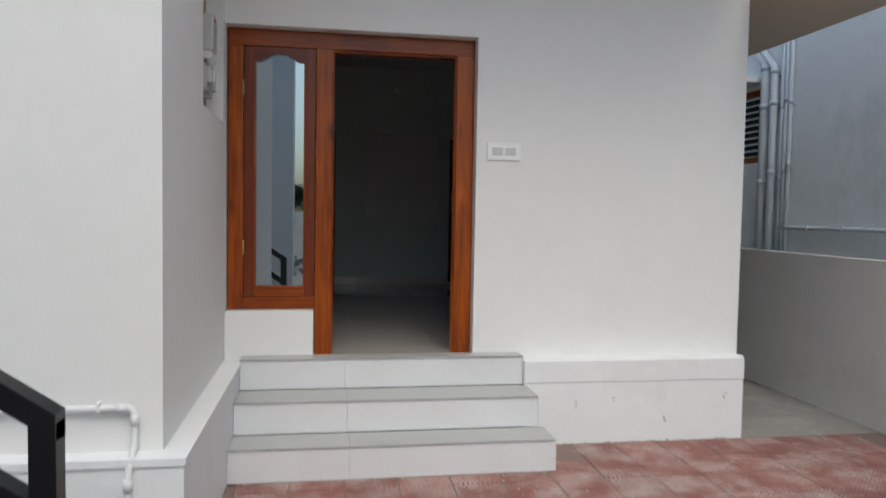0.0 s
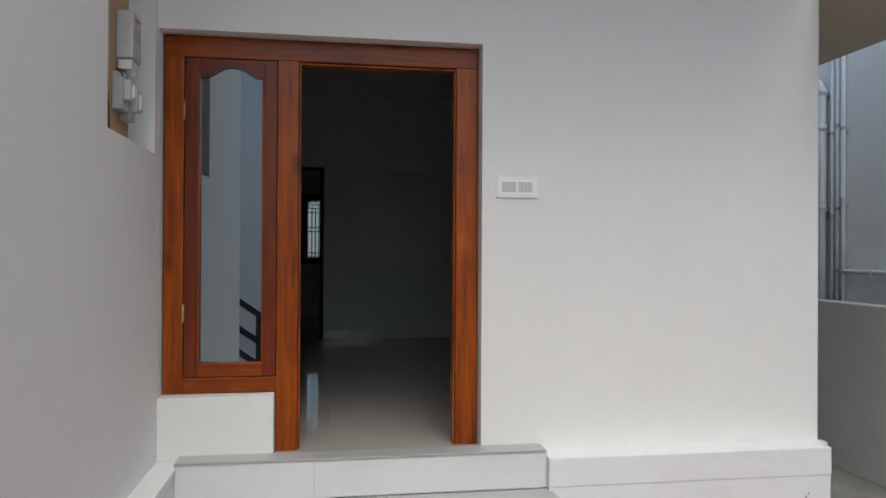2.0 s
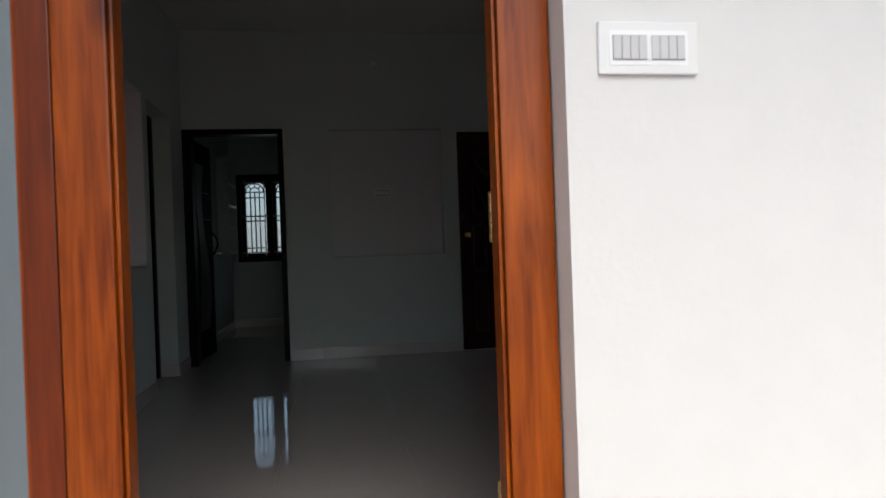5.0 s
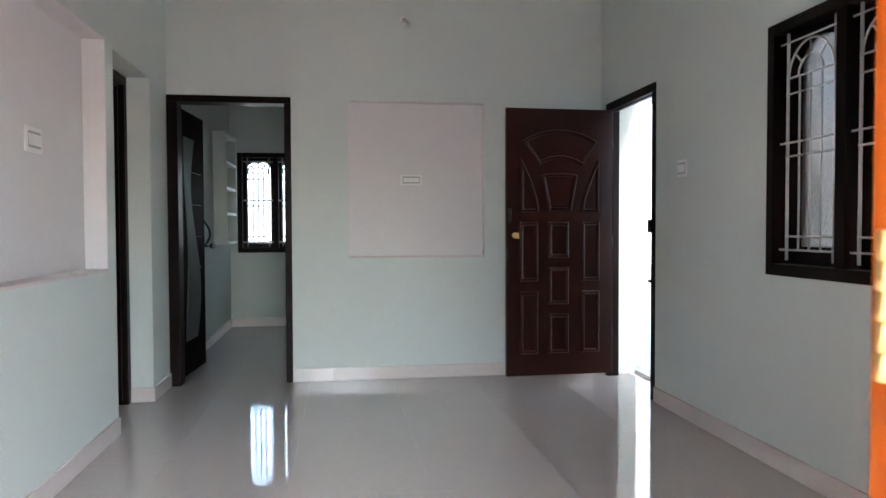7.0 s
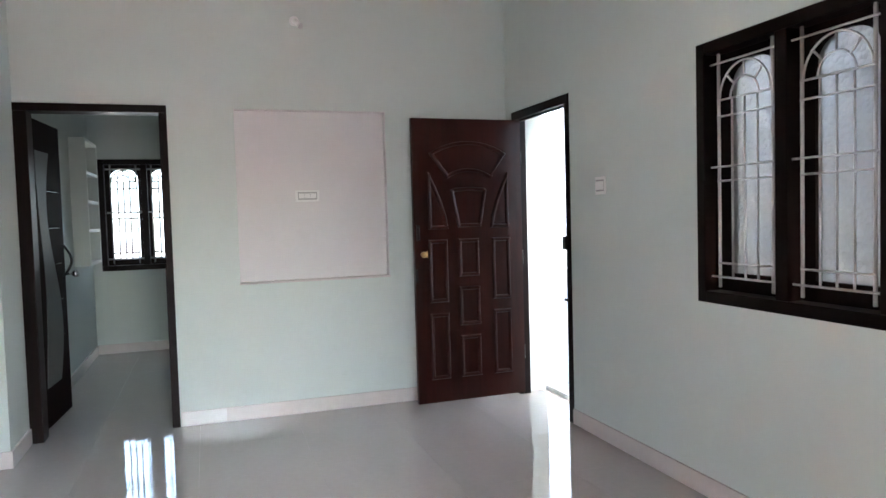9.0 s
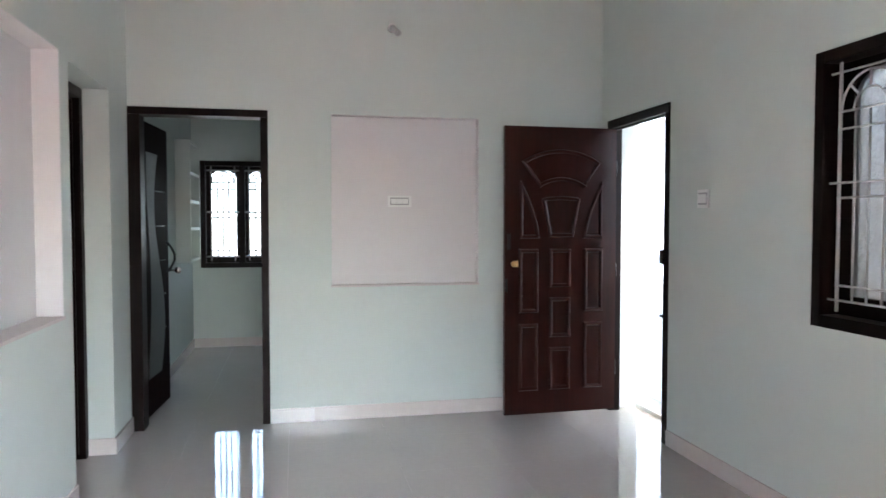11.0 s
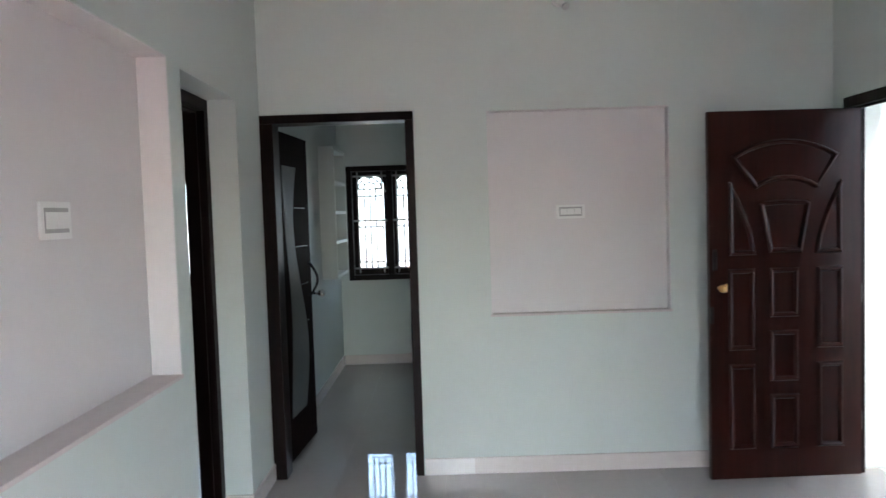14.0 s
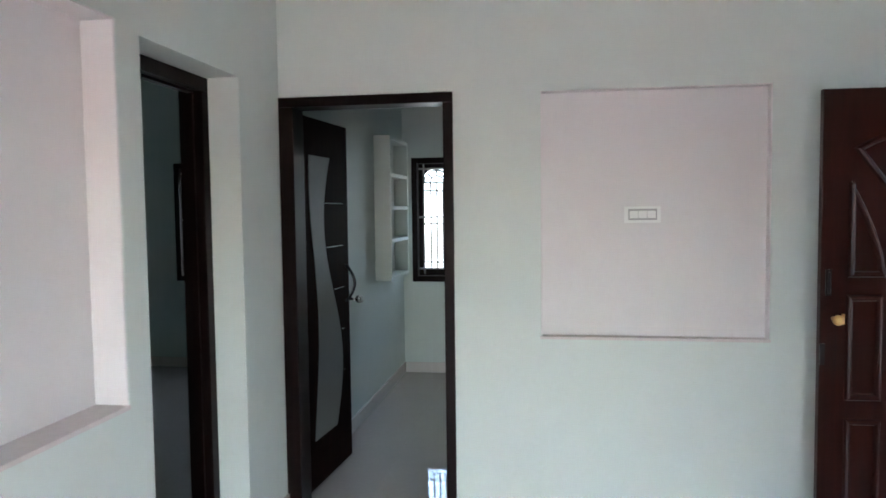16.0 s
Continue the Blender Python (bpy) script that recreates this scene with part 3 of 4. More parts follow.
def entrance_leaf():
    leaf = thing("entrance_door_leaf", (0.965, 0.242, 0.0), "varnished teak entrance door folded back against the wall", "door")
    made("panel", TEAK, lambda bm: box(bm, 0.0, 0.88, 0.0, 0.035, 0.012, 2.0, 0.004), leaf)
    for z in (1.75, 1.02, 0.3):
        def flap(bm, z=z):
            h = 0.063
            box(bm, -0.0135, -0.0105, -0.048, -0.004, z - h, z + h, 0.001, 1)
            for i in range(5):
                tube(bm, [(-0.016, -0.002, z - h + h * 0.4 * i), (-0.016, -0.002, z - h + h * 0.4 * i + h * 0.385)], 0.0085, 14)
            tube(bm, [(-0.016, -0.002, z - h), (-0.016, -0.002, z + h)], 0.0075, 14)
        hinge = made("hinge", BRASS, flap, leaf, "brass butt hinge")
        for i in range(4):
            made("screw", BRASS_DARK, lambda bm: tube(bm, [(-0.0142, -0.026 + 0.012 * (i % 2) - 0.006, z - 0.045 + 0.03 * i), (-0.0125, -0.026 + 0.012 * (i % 2) - 0.006, z - 0.045 + 0.03 * i)], 0.0038, 10), hinge, "dark screw head")
    return leaf


entrance_leaf()

# ---------- steps ----------
STEP = [(-0.125, 0.0, 1.388), (-0.416, -0.2, 1.411), (-0.667, -0.4, 1.449)]
SX0 = -0.463
for k, (y, z, x1) in enumerate(STEP):
    back = 0.0 if k == 0 else STEP[k - 1][0]
    st = setting(made("entrance_step", STEP_BED, lambda bm: box(bm, SX0, x1, y + 0.010, back - 0.002 if k else -0.003, z - 0.2 + 0.001, z - 0.011)), "white glazed tile entrance step", "step")
    xs = (SX0, 0.2 + 0.01 * k, x1)
    for a, b in zip(xs, xs[1:]):
        made("tread_tile", TREAD_TILE, lambda bm: box(bm, a + 0.001, b - 0.001, y - 0.006, back - 0.001 if k else 0.0, z - 0.011, z - 0.001, 0.0025), st)
    for a, b in zip(xs, xs[1:]):
        made("riser_tile", STEP_TILE, lambda bm: box(bm, a + 0.0007, b - 0.0007, y, y + 0.009, z - 0.197, z - 0.0135, 0.0015), st)
    made("end_tile", STEP_TILE, lambda bm: box(bm, x1, x1 + 0.008, y + 0.001, back - 0.002 if k else -0.003, z - 0.199, z - 0.0125, 0.002), st)
made("threshold", FLOOR_TILE, lambda bm: box(bm, -0.004, 1.062, 0.002, 0.262, -0.032, -0.018, 0.002))
setting(bpy.data.objects["threshold"], "polished cream tile threshold of the entrance", "threshold")


# ---------- switch plates ----------
def switch_plate(name, m, w, h, modules, label, vertical=False):
    """A white modular switch plate in the x-z plane, facing -y."""
    p = thing(name, (0, 0, 0), label, "switch")
    p.matrix_world = m
    made("plate", PLASTIC, lambda bm: box(bm, -w / 2, w / 2, -0.010, 0.0, -h / 2, h / 2, 0.004, 3), p)
    made("inner_frame", PLASTIC_GREY if modules < 8 else SWITCH_WHITE, lambda bm: box(bm, -w * 0.395, w * 0.395, -0.0112, -0.0095, -h * 0.33, h * 0.33), p)
    if modules == 8:
        for a in (-0.365, 0.025):
            made("switch_module", PLASTIC_GREY, lambda bm: box(bm, w * a, w * (a + 0.34), -0.0125, -0.0105, -h * 0.235, h * 0.235), p)
    for i in range(modules):
        if vertical:
            a = h * (-0.25 + 0.5 * i / modules)
            made("rocker", PLASTIC, lambda bm: box(bm, -w * 0.36, w * 0.36, -0.015, -0.0105, a + 0.0012, a + h * 0.5 / modules - 0.0012, 0.0015), p)
        else:
            gap = 0.04 if modules == 8 else 0.0
            a = w * (-0.365 + (0.73 - gap) * i / modules + (gap if i >= 4 else 0))
            made("rocker", SWITCH_FACE if modules == 8 else PLASTIC, lambda bm: box(bm, a + 0.001, a + w * (0.73 - gap) / modules - 0.001, -0.015, -0.0105, -h * 0.22, h * 0.22, 0.0015), p)
    return p


switch_plate("switch_plate", pose(1.256, -0.0005, 1.371), 0.23, 0.115, 8, "white eight-gang switch plate on the front wall")
switch_plate("socket_plate", HALL @ pose(1.078, YB + 0.0545, 1.525), 0.172, 0.082, 3, "white socket plate in the pale pink niche")
switch_plate("switch_plate", HALL @ pose(XR - 0.0005, 4.025, 1.51, 0, 0, -90), 0.11, 0.105, 1, "white switch plate beside the side door", True)
switch_plate("socket_plate", HALL @ pose(XL - 0.1175, 3.375, 1.555, 0, 0, 90), 0.17, 0.115, 2, "white socket plate in the long niche")


# ---------- inner doors ----------
def door_frame(name, m, w, h, depth, label, t=0.098, hinge=None):
    f = thing(name, (0, 0, 0), label, "door frame")
    f.matrix_world = m
    tagged(f, kind="structure")
    made("jamb", DARK, lambda bm: box(bm, 0, hinge or t, 0, depth, -0.04, h - t, 0.005), f)
    made("jamb", DARK, lambda bm: box(bm, w - t, w, 0, depth, -0.04, h - t, 0.005), f)
    made("head", DARK, lambda bm: box(bm, 0, w, 0, depth, h - t, h, 0.005), f)
    if t > 0.055:
        made("stop", DARK, lambda bm: (box(bm, t, t + 0.012, depth * 0.35, depth * 0.6, 0, h - t), box(bm, w - t - 0.012, w - t, depth * 0.35, depth * 0.6, 0, h - t), box(bm, t, w - t, depth * 0.35, depth * 0.6, h - t - 0.012, h - t)), f)
    return f


door_frame("door_2", pose(-0.768, YB - 0.008, 0), 0.925, 2.142, 0.155, "dark brown wooden frame of the rear room doorway", 0.05, 0.1)
side_frame = door_frame("door_3", pose(XR - 0.004, 5.30, 0, 0, 0, -90), 0.892, 2.122, 0.09, "dark brown wooden frame of the side door", 0.06)
made("bolt_keep", IRON, lambda bm: (box(bm, 0.807, 0.852, -0.016, 0.0, 1.11, 1.20, 0.004), box(bm, 0.812, 0.847, -0.012, 0.0, 0.77, 0.79, 0.003)), side_frame, "black steel bolt keep")
door_frame("door_4", pose(XL - 0.145, 4.167, 0, 0, 0, 90), 0.768, 2.162, 0.112, "dark brown wooden frame of the side room doorway", 0.06)


def carved_leaf():
    """Carved dark door, open against the back wall; x from lock edge to hinge edge."""
    w, h = 0.832, 2.0
    d = thing("side_door_leaf", (1.742, 5.03, 0.035), "dark mahogany door with carved raised panels, standing open", "door", rz=1.6)
    leaf = made("leaf", DOOR, lambda bm: box(bm, 0, w, 0, 0.035, 0.0, h, 0.004), d)
    fan = arc(0.415, 1.30, 0.545, 123, 57, 14) + [(0.575, 1.575)] + arc(0.415, 1.33, 0.295, 57, 123, 8)
    centre = [(0.27, 1.50), (0.30, 1.515), (0.415, 1.522), (0.53, 1.515), (0.555, 1.50), (0.505, 1.235), (0.325, 1.235)]
    left = [(0.105, 1.225), (0.255, 1.225)] + [(0.255 - 0.14 * s ** 1.6, 1.225 + 0.40 * s) for s in (0.25, 0.5, 0.75, 1.0)] + [(0.105, 1.62)]
    right = [(0.83 - x, z) for x, z in left]
    rect = lambda x0, x1, z0, z1: [(x0, z0), (x1, z0), (x1, z1), (x0, z1)]
    panels = [fan, centre, left, right, rect(0.10, 0.245, 0.71, 1.155), rect(0.585, 0.73, 0.71, 1.155), rect(0.10, 0.245, 0.165, 0.635), rect(0.585, 0.73, 0.165, 0.635),
              rect(0.325, 0.485, 0.885, 1.155), rect(0.325, 0.485, 0.535, 0.815), rect(0.325, 0.485, 0.165, 0.465)]
    for o in panels:
        made("carved_panel", DOOR, lambda bm: moulding(bm, o, 0.0005, 0.017, 0.030), leaf)
    knob = made("knob", BRASS, lambda bm: bmesh.ops.create_uvsphere(bm, u_segments=16, v_segments=10, radius=0.022, matrix=Matrix.Translation((0.052, -0.05, 1.055))), d, "round brass door knob")
    made("knob_neck", BRASS, lambda bm: tube(bm, [(0.052, 0.0, 1.055), (0.052, -0.045, 1.055)], 0.009, 10), knob)
    made("escutcheon", BRASS, lambda bm: box(bm, 0.084, 0.097, -0.005, 0.0, 1.03, 1.075, 0.002), d, "worn brass keyhole plate")
    made("tower_bolt", IRON, lambda bm: (tube(bm, [(0.03, -0.012, 1.16), (0.03, -0.012, 1.25)], 0.006, 8), box(bm, 0.018, 0.042, -0.006, 0, 1.15, 1.26)), d, "black steel bolt")
    made("latch", IRON, lambda bm: box(bm, 0.0, 0.02, -0.008, 0, 0.86, 0.95, 0.003), d, "dark steel latch")
    for z in (1.72, 1.0, 0.3):
        made("hinge", IRON, lambda bm: tube(bm, [(w + 0.001, 0.004, z - 0.05), (w + 0.001, 0.004, z + 0.05)], 0.005, 10), d, "dark steel hinge")
    return d


carved_leaf()


def glazed_leaf():
    """Rear room door: dark leaf with a wavy strip of frosted glass, open into the rear room; x from hinge edge out."""
    w, h = 0.72, 2.07
    d = thing("rear_door_leaf", (-0.70, 5.560, 0.012), "dark brown door with a wavy frosted glass strip, standing open", "door", rz=85.5)
    made("leaf", LEAF_DARK, lambda bm: box(bm, 0, w, 0, 0.035, -0.03, h, 0.004), d)
    wave = lambda s: 0.45 + 0.13 * math.sin(2 * math.pi * (s * 0.95 + 0.02))
    n = 28
    edge = lambda s: 0.17 + 0.05 * math.sin(2 * math.pi * (s * 0.95 - 0.12))
    outline = [(edge(i / n), 0.24 + 1.62 * i / n) for i in range(n, -1, -1)] + [(wave(i / n), 0.24 + 1.62 * i / n) for i in range(n + 1)]
    for y0, y1 in ((-0.004, 0.004), (0.031, 0.039)):
        made("glass_strip", DOOR_GLASS, lambda bm: prism(bm, outline, y0, y1), d, "grey frosted glass with a wavy edge")
    for i in range(5):
        z = 0.55 + 0.26 * i
        made("inlay_line", CHROME, lambda bm: box(bm, wave((z - 0.24) / 1.62) + 0.02, 0.62, -0.002, 0.0, z, z + 0.004), d, "thin silver inlay line")
    made("pull_handle", IRON, lambda bm: tube(bm, [(0.66, 0, 0.98)] + [(0.66, -0.012 - 0.05 * math.sin(math.pi * i / 10), 0.98 + 0.22 * i / 10) for i in range(11)] + [(0.66, 0, 1.20)], 0.009, 10), d, "black arched pull handle")
    k = made("knob", CHROME, lambda bm: bmesh.ops.create_uvsphere(bm, u_segments=16, v_segments=10, radius=0.028, matrix=Matrix.Translation((0.70, -0.075, 0.985))), d, "shiny steel door knob")
    made("knob_neck", CHROME, lambda bm: tube(bm, [(0.70, 0.0, 0.985), (0.70, -0.06, 0.985)], 0.01, 10), k)
    for z in (1.7, 1.0, 0.3):
        made("hinge", IRON, lambda bm: tube(bm, [(-0.004, -0.004, z - 0.05), (-0.004, -0.004, z + 0.05)], 0.008, 10), d, "dark steel hinge")
    return d


glazed_leaf()


# ---------- windows ----------
def grille(parent, x0, x1, z0, z1, y, thin=0.005, uprights=True):
    """White bars in front of one light: uprights, an arch with spokes, paired cross bars and thin verticals."""
    cx, r = (x0 + x1) / 2, (x1 - x0) / 2 - 0.028
    g = made("grille", GRILLE, lambda bm: [tube(bm, [(x, y, z0 - 0.03), (x, y, z1 + 0.03)], 0.0075, 8) for x in (x0 + 0.02, x1 - 0.02)], parent, "pale grey painted steel window grille")
    spring = z1 - 0.03 - r
    zs = (z1 - 0.015, spring, spring - 0.075, (z0 + z1) / 2 + 0.02, (z0 + z1) / 2 - 0.045, z0 + 0.085, z0 + 0.02)
    for i, z in enumerate(zs):
        e = 0.028 if i in (0, 3, 6) else -0.015
        made("cross_bar", GRILLE, lambda bm: tube(bm, [(x0 - e, y - 0.004, z), (x1 + e, y - 0.004, z)], thin, 8), g)
    for rr in (r, r * 0.55):
        made("arch_bar", GRILLE, lambda bm: tube(bm, [(px, y - 0.002, pz) for px, pz in arc(cx, spring, rr, 0, 180, 16)], thin, 8), g)
    for a in (45, 90, 135):
        made("spoke", GRILLE, lambda bm: tube(bm, [(cx + r * 0.55 * math.cos(radians(a)), y - 0.002, spring + r * 0.55 * math.sin(radians(a))), (cx + r * math.cos(radians(a)), y - 0.002, spring + r * math.sin(radians(a)))], thin, 8), g)
    for k in ((-0.5, 0.0, 0.5) if uprights else ()):
        made("upright_bar", GRILLE, lambda bm: tube(bm, [(cx + r * k, y, z0 + 0.02), (cx + r * k, y, spring)], thin, 8), g)
    return g


def window(name, m, w, h, lights, depth, label, stile=0.095, mull=0.115, grille_y=0.03, bars=True, glass_y=0.10, inset=0.008, glazing=None, bar=0.0065):
    """A dark wooden window; x along the wall, y outwards, z up from its sill."""
    win = thing(name, (0, 0, 0), label, "window")
    win.matrix_world = m
    tagged(win, kind="structure")
    e = 0.055
    frame_ob = made("window_frame", DARK, lambda bm: (box(bm, 0, e, -0.006, depth, 0, h, 0.004), box(bm, w - e, w, -0.006, depth, 0, h, 0.004), box(bm, e, w - e, -0.006, depth, h - e, h, 0.004), box(bm, e, w - e, -0.006, depth, 0, e, 0.004)), win)
    lw = (w - 2 * stile - (lights - 1) * mull) / lights
    for i in range(lights):
        a = stile + i * (lw + mull)
        if i:
            made("mullion", DARK, lambda bm: box(bm, a - mull * 0.78, a - mull * 0.22, -0.004, depth, e, h - e, 0.004), win)
        # shutter with an arched light
        z0, z1 = 0.105, h - 0.10
        pa, pw = a + inset, lw - 2 * inset
        arch = arc(pa + pw / 2, z1 - pw * 0.34, pw / 2, 0, 180, 14, pw * 0.34)
        o0, o1 = a - mull * 0.22 if i else e, a + lw + (mull * 0.22 if i < lights - 1 else stile - e)

        def shutter(bm):
            gy0, gy1 = glass_y - 0.02, glass_y + 0.02
            box(bm, o0, pa, gy0, gy1, e, h - e)
            box(bm, pa + pw, o1, gy0, gy1, e, h - e)
            box(bm, pa, pa + pw, gy0, gy1, e, z0 + inset)
            prism(bm, arch + [(pa, h - e), (pa + pw, h - e)], gy0, gy1)
        sh = made("shutter", DARK, shutter, win)
        pane = made("pane", glazing or FROST, lambda bm: box(bm, a - 0.005, a + lw + 0.005, glass_y - 0.003, glass_y + 0.003, z0 - 0.005, z1 + 0.005), sh, "obscured patterned glass")
        pane.visible_shadow = False
        if bars:
            grille(win, a, a + lw, z0, z1 + 0.01, grille_y, bar)
    return win


window("window_1", pose(XR, 3.155, 0.912, 0, 0, -90), 1.52, 1.216, 3, 0.13, "dark brown three-light window with a pale steel grille", inset=0.036, glazing=FROST_GREY, bar=0.005)
window("window_2", pose(-0.69, 8.63, 0.858), 0.895, 1.195, 2, 0.13, "dark brown two-light window with obscured glass", bar=0.009)
window("window_3", pose(SW0, 8.63, 0.858), 1.02, 1.195, 2, 0.13, "dark brown two-light window of the side room", bar=0.009)

# ---------- outside, beside the entrance ----------
def pvc_pipe():
    p = thing("water_pipe", (0, 0, 0), "white plastic water pipe clipped to the wing wall", "pipe")
    y, z, x = -1.773, 0.152, -0.665
    bend = [(x - 0.03 + 0.03 * math.sin(a), y, z - 0.03 + 0.03 * math.cos(a)) for a in (0, 0.4, 0.8, 1.2, 1.57)]
    made("pipe", PVC, lambda bm: tube(bm, [(-2.9, y, z), (-1.6, y, z - 0.002)] + bend + [(x, y, 0.06), (x, y - 0.012, 0.0), (x, y - 0.085, -0.06), (x, y - 0.098, -0.12), (x, y - 0.1, GROUND - 0.02)], 0.0135, 12), p)
    for a, b in (((x - 0.07, y, z), (x - 0.028, y, z)), ((x, y, z - 0.028), (x, y, z - 0.07)), ((x, y - 0.1, -0.10), (x, y - 0.1, -0.15))):
        made("coupling", PVC, lambda bm: tube(bm, [a, b], 0.0175, 12), p)
    for cx in (-0.80, -1.5, -2.2):
        made("clip", PVC, lambda bm: (box(bm, cx - 0.006, cx + 0.006, y - 0.016, y + 0.022, z - 0.018, z + 0.024, 0.003)), p)
    return p


pvc_pipe()


def railing():
    r = thing("stair_railing", (-0.592, -2.85, GROUND), "black painted square steel stair railing", "railing")
    s, t = 0.67, 0.032
    made("newel_post", IRON, lambda bm: box(bm, -t, t, -t, t, -0.02, 1.02, 0.003), r)
    for k, top in enumerate((1.005, 0.795, 0.58)):
        def rail(bm, top=top):
            n = 2.6
            pts = [(t if top > 0.9 else -t, top), (-n, top + s * (n + (t if top > 0.9 else -t)))]
            h = 0.034
            o = [(pts[0][0], pts[0][1] + h), (pts[1][0], pts[1][1] + h), (pts[1][0], pts[1][1] - h), (pts[0][0], pts[0][1] - h)]
            prism(bm, o, -t - 0.001, t + 0.001)
        made("rail", IRON, rail, r)
    for x in (-1.3, -2.57):
        made("post", IRON, lambda bm: box(bm, x - t, x + t, -t + 0.002, t - 0.002, -s * x - 0.55, 0.96 - s * x, 0.002), r)
    return r


railing()


def stair():
    st = thing("outside_stair", (-0.92, -2.85, GROUND), "white plastered outside stair beside the wing", "staircase")
    for i in range(9):
        made("step", PLINTH_PAINT, lambda bm: box(bm, -0.27 * (i + 1), -0.27 * i - 0.001, 0.045, 0.95, -0.02, 0.18 * (i + 1), 0.006), st)
    return st


stair()
setting(made("wall_stair_end", OUT_PAINT, lambda bm: box(bm, -3.2, -0.70, -4.75, -4.55, GROUND - 0.05, 3.4, 0.006)), "tall white painted end wall of the outside stair", "wall")


def meter_recess():
    m = thing("electricity_meter_board", (-0.655, -0.36, 1.5), "plywood board with grey electricity meter and cut-outs", "meter board")
    made("board", BOARD, lambda bm: box(bm, -0.012, 0.006, -0.30, 0.12, 0.0, 1.0, 0.002), m, "rough plywood backing board")
    meter = made("meter_case", METER_GREY, lambda bm: box(bm, 0.007, 0.078, -0.075, 0.06, 0.36, 0.57, 0.008), m, "pale grey meter case")
    made("terminal_cover", PVC, lambda bm: box(bm, 0.012, 0.07, -0.065, 0.05, 0.315, 0.359, 0.006), meter)
    made("label_strip", RED, lambda bm: box(bm, 0.0782, 0.0796, -0.045, 0.02, 0.53, 0.545), meter, "red printed strip")
    made("dial_window", PLASTIC_GREY, lambda bm: box(bm, 0.0782, 0.0794, -0.05, 0.03, 0.45, 0.50), meter, "grey dial window")
    made("meter_dome", METER_GREY, lambda bm: bmesh.ops.create_uvsphere(bm, u_segments=18, v_segments=10, radius=0.035, matrix=Matrix.Translation((0.05, -0.01, 0.305)) @ Matrix.Diagonal((0.8, 1, 1, 1))), meter)
    for y, z, h in ((-0.08, 0.13, 0.16), (0.03, 0.10, 0.17)):
        f = made("fuse_carrier", METER_GREY, lambda bm: (box(bm, 0.007, 0.05, y - 0.045, y + 0.045, z, z + h, 0.006), box(bm, 0.05, 0.078, y - 0.03, y + 0.03, z + 0.04, z + h - 0.03, 0.006)), m, "grey fuse carrier")
        made("fuse_grip", PVC, lambda bm: box(bm, 0.079, 0.09, y - 0.012, y + 0.012, z + 0.05, z + h - 0.05, 0.003), f)
    for k in range(3):
        made("cable", CABLE, lambda bm: tube(bm, [(0.02, -0.11 + 0.05 * k, 0.30), (0.05, -0.13 + 0.06 * k, 0.28), (0.045, -0.10 + 0.05 * k, 0.24), (0.03, -0.09 + 0.05 * k, 0.20)], 0.004, 8), m)
    return m


meter_recess()


def conduit():
    c = thing("supply_conduit", (-0.63, -0.66, 1.5), "grey plastic supply conduit with a black cable", "conduit")
    made("conduit", METER_GREY, lambda bm: tube(bm, [(0.0, 0.0, 0.28), (0.0, 0.0, 0.9), (0.03, 0.01, 0.98), (0.10, 0.05, 1.02), (0.16, 0.10, 1.02)], 0.024, 12), c)
    made("cable", CABLE, lambda bm: tube(bm, [(0.0, 0.0, 0.30), (0.004, 0.015, 0.22), (0.0, 0.05, 0.10), (-0.01, 0.09, 0.02)], 0.011, 8), c)
    made("clip", PVC, lambda bm: box(bm, -0.03, 0.03, -0.03, 0.03, 0.68, 0.70, 0.004), c)
    return c


conduit()


# ---------- the passage and the neighbour ----------
def neighbour():
    n = thing("neighbour_house", (5.0, 0, GROUND), "pale grey rendered neighbouring house with rain pipes", "house")
    made("wall", NEIGHBOUR, lambda bm: slab(bm, lambda u, v, w: (w, u, v), (-7.0, 12.0), (-0.1, 6.6), [(2.84, 3.9, 2.2, 3.05)], 0.23), n)
    made("roof", CONCRETE, lambda bm: box(bm, -0.25, 6, -7.2, 12.2, 6.6, 6.75, 0.01), n)
    made("inner_wall", NEIGHBOUR, lambda bm: box(bm, 0.9, 1.0, 2.0, 5.0, 1.5, 4.0), n)
    made("sunshade", NEIGHBOUR, lambda bm: box(bm, -0.42, -0.001, 2.75, 4.0, 3.10, 3.16, 0.006), n)
    w = made("window", TEAK, lambda bm: (box(bm, 0.02, 0.1, 2.842, 2.91, 2.2, 3.05), box(bm, 0.02, 0.1, 3.83, 3.898, 2.2, 3.05), box(bm, 0.02, 0.1, 2.91, 3.83, 2.98, 3.05), box(bm, 0.02, 0.1, 2.91, 3.83, 2.2, 2.27)), n, "brown wooden window frame")
    for i in range(9):
        made("louvre", DARK, lambda bm: box(bm, 0.03, 0.08, 2.91, 3.83, 2.29 + 0.076 * i, 2.335 + 0.076 * i), w)
    return n


neighbour()


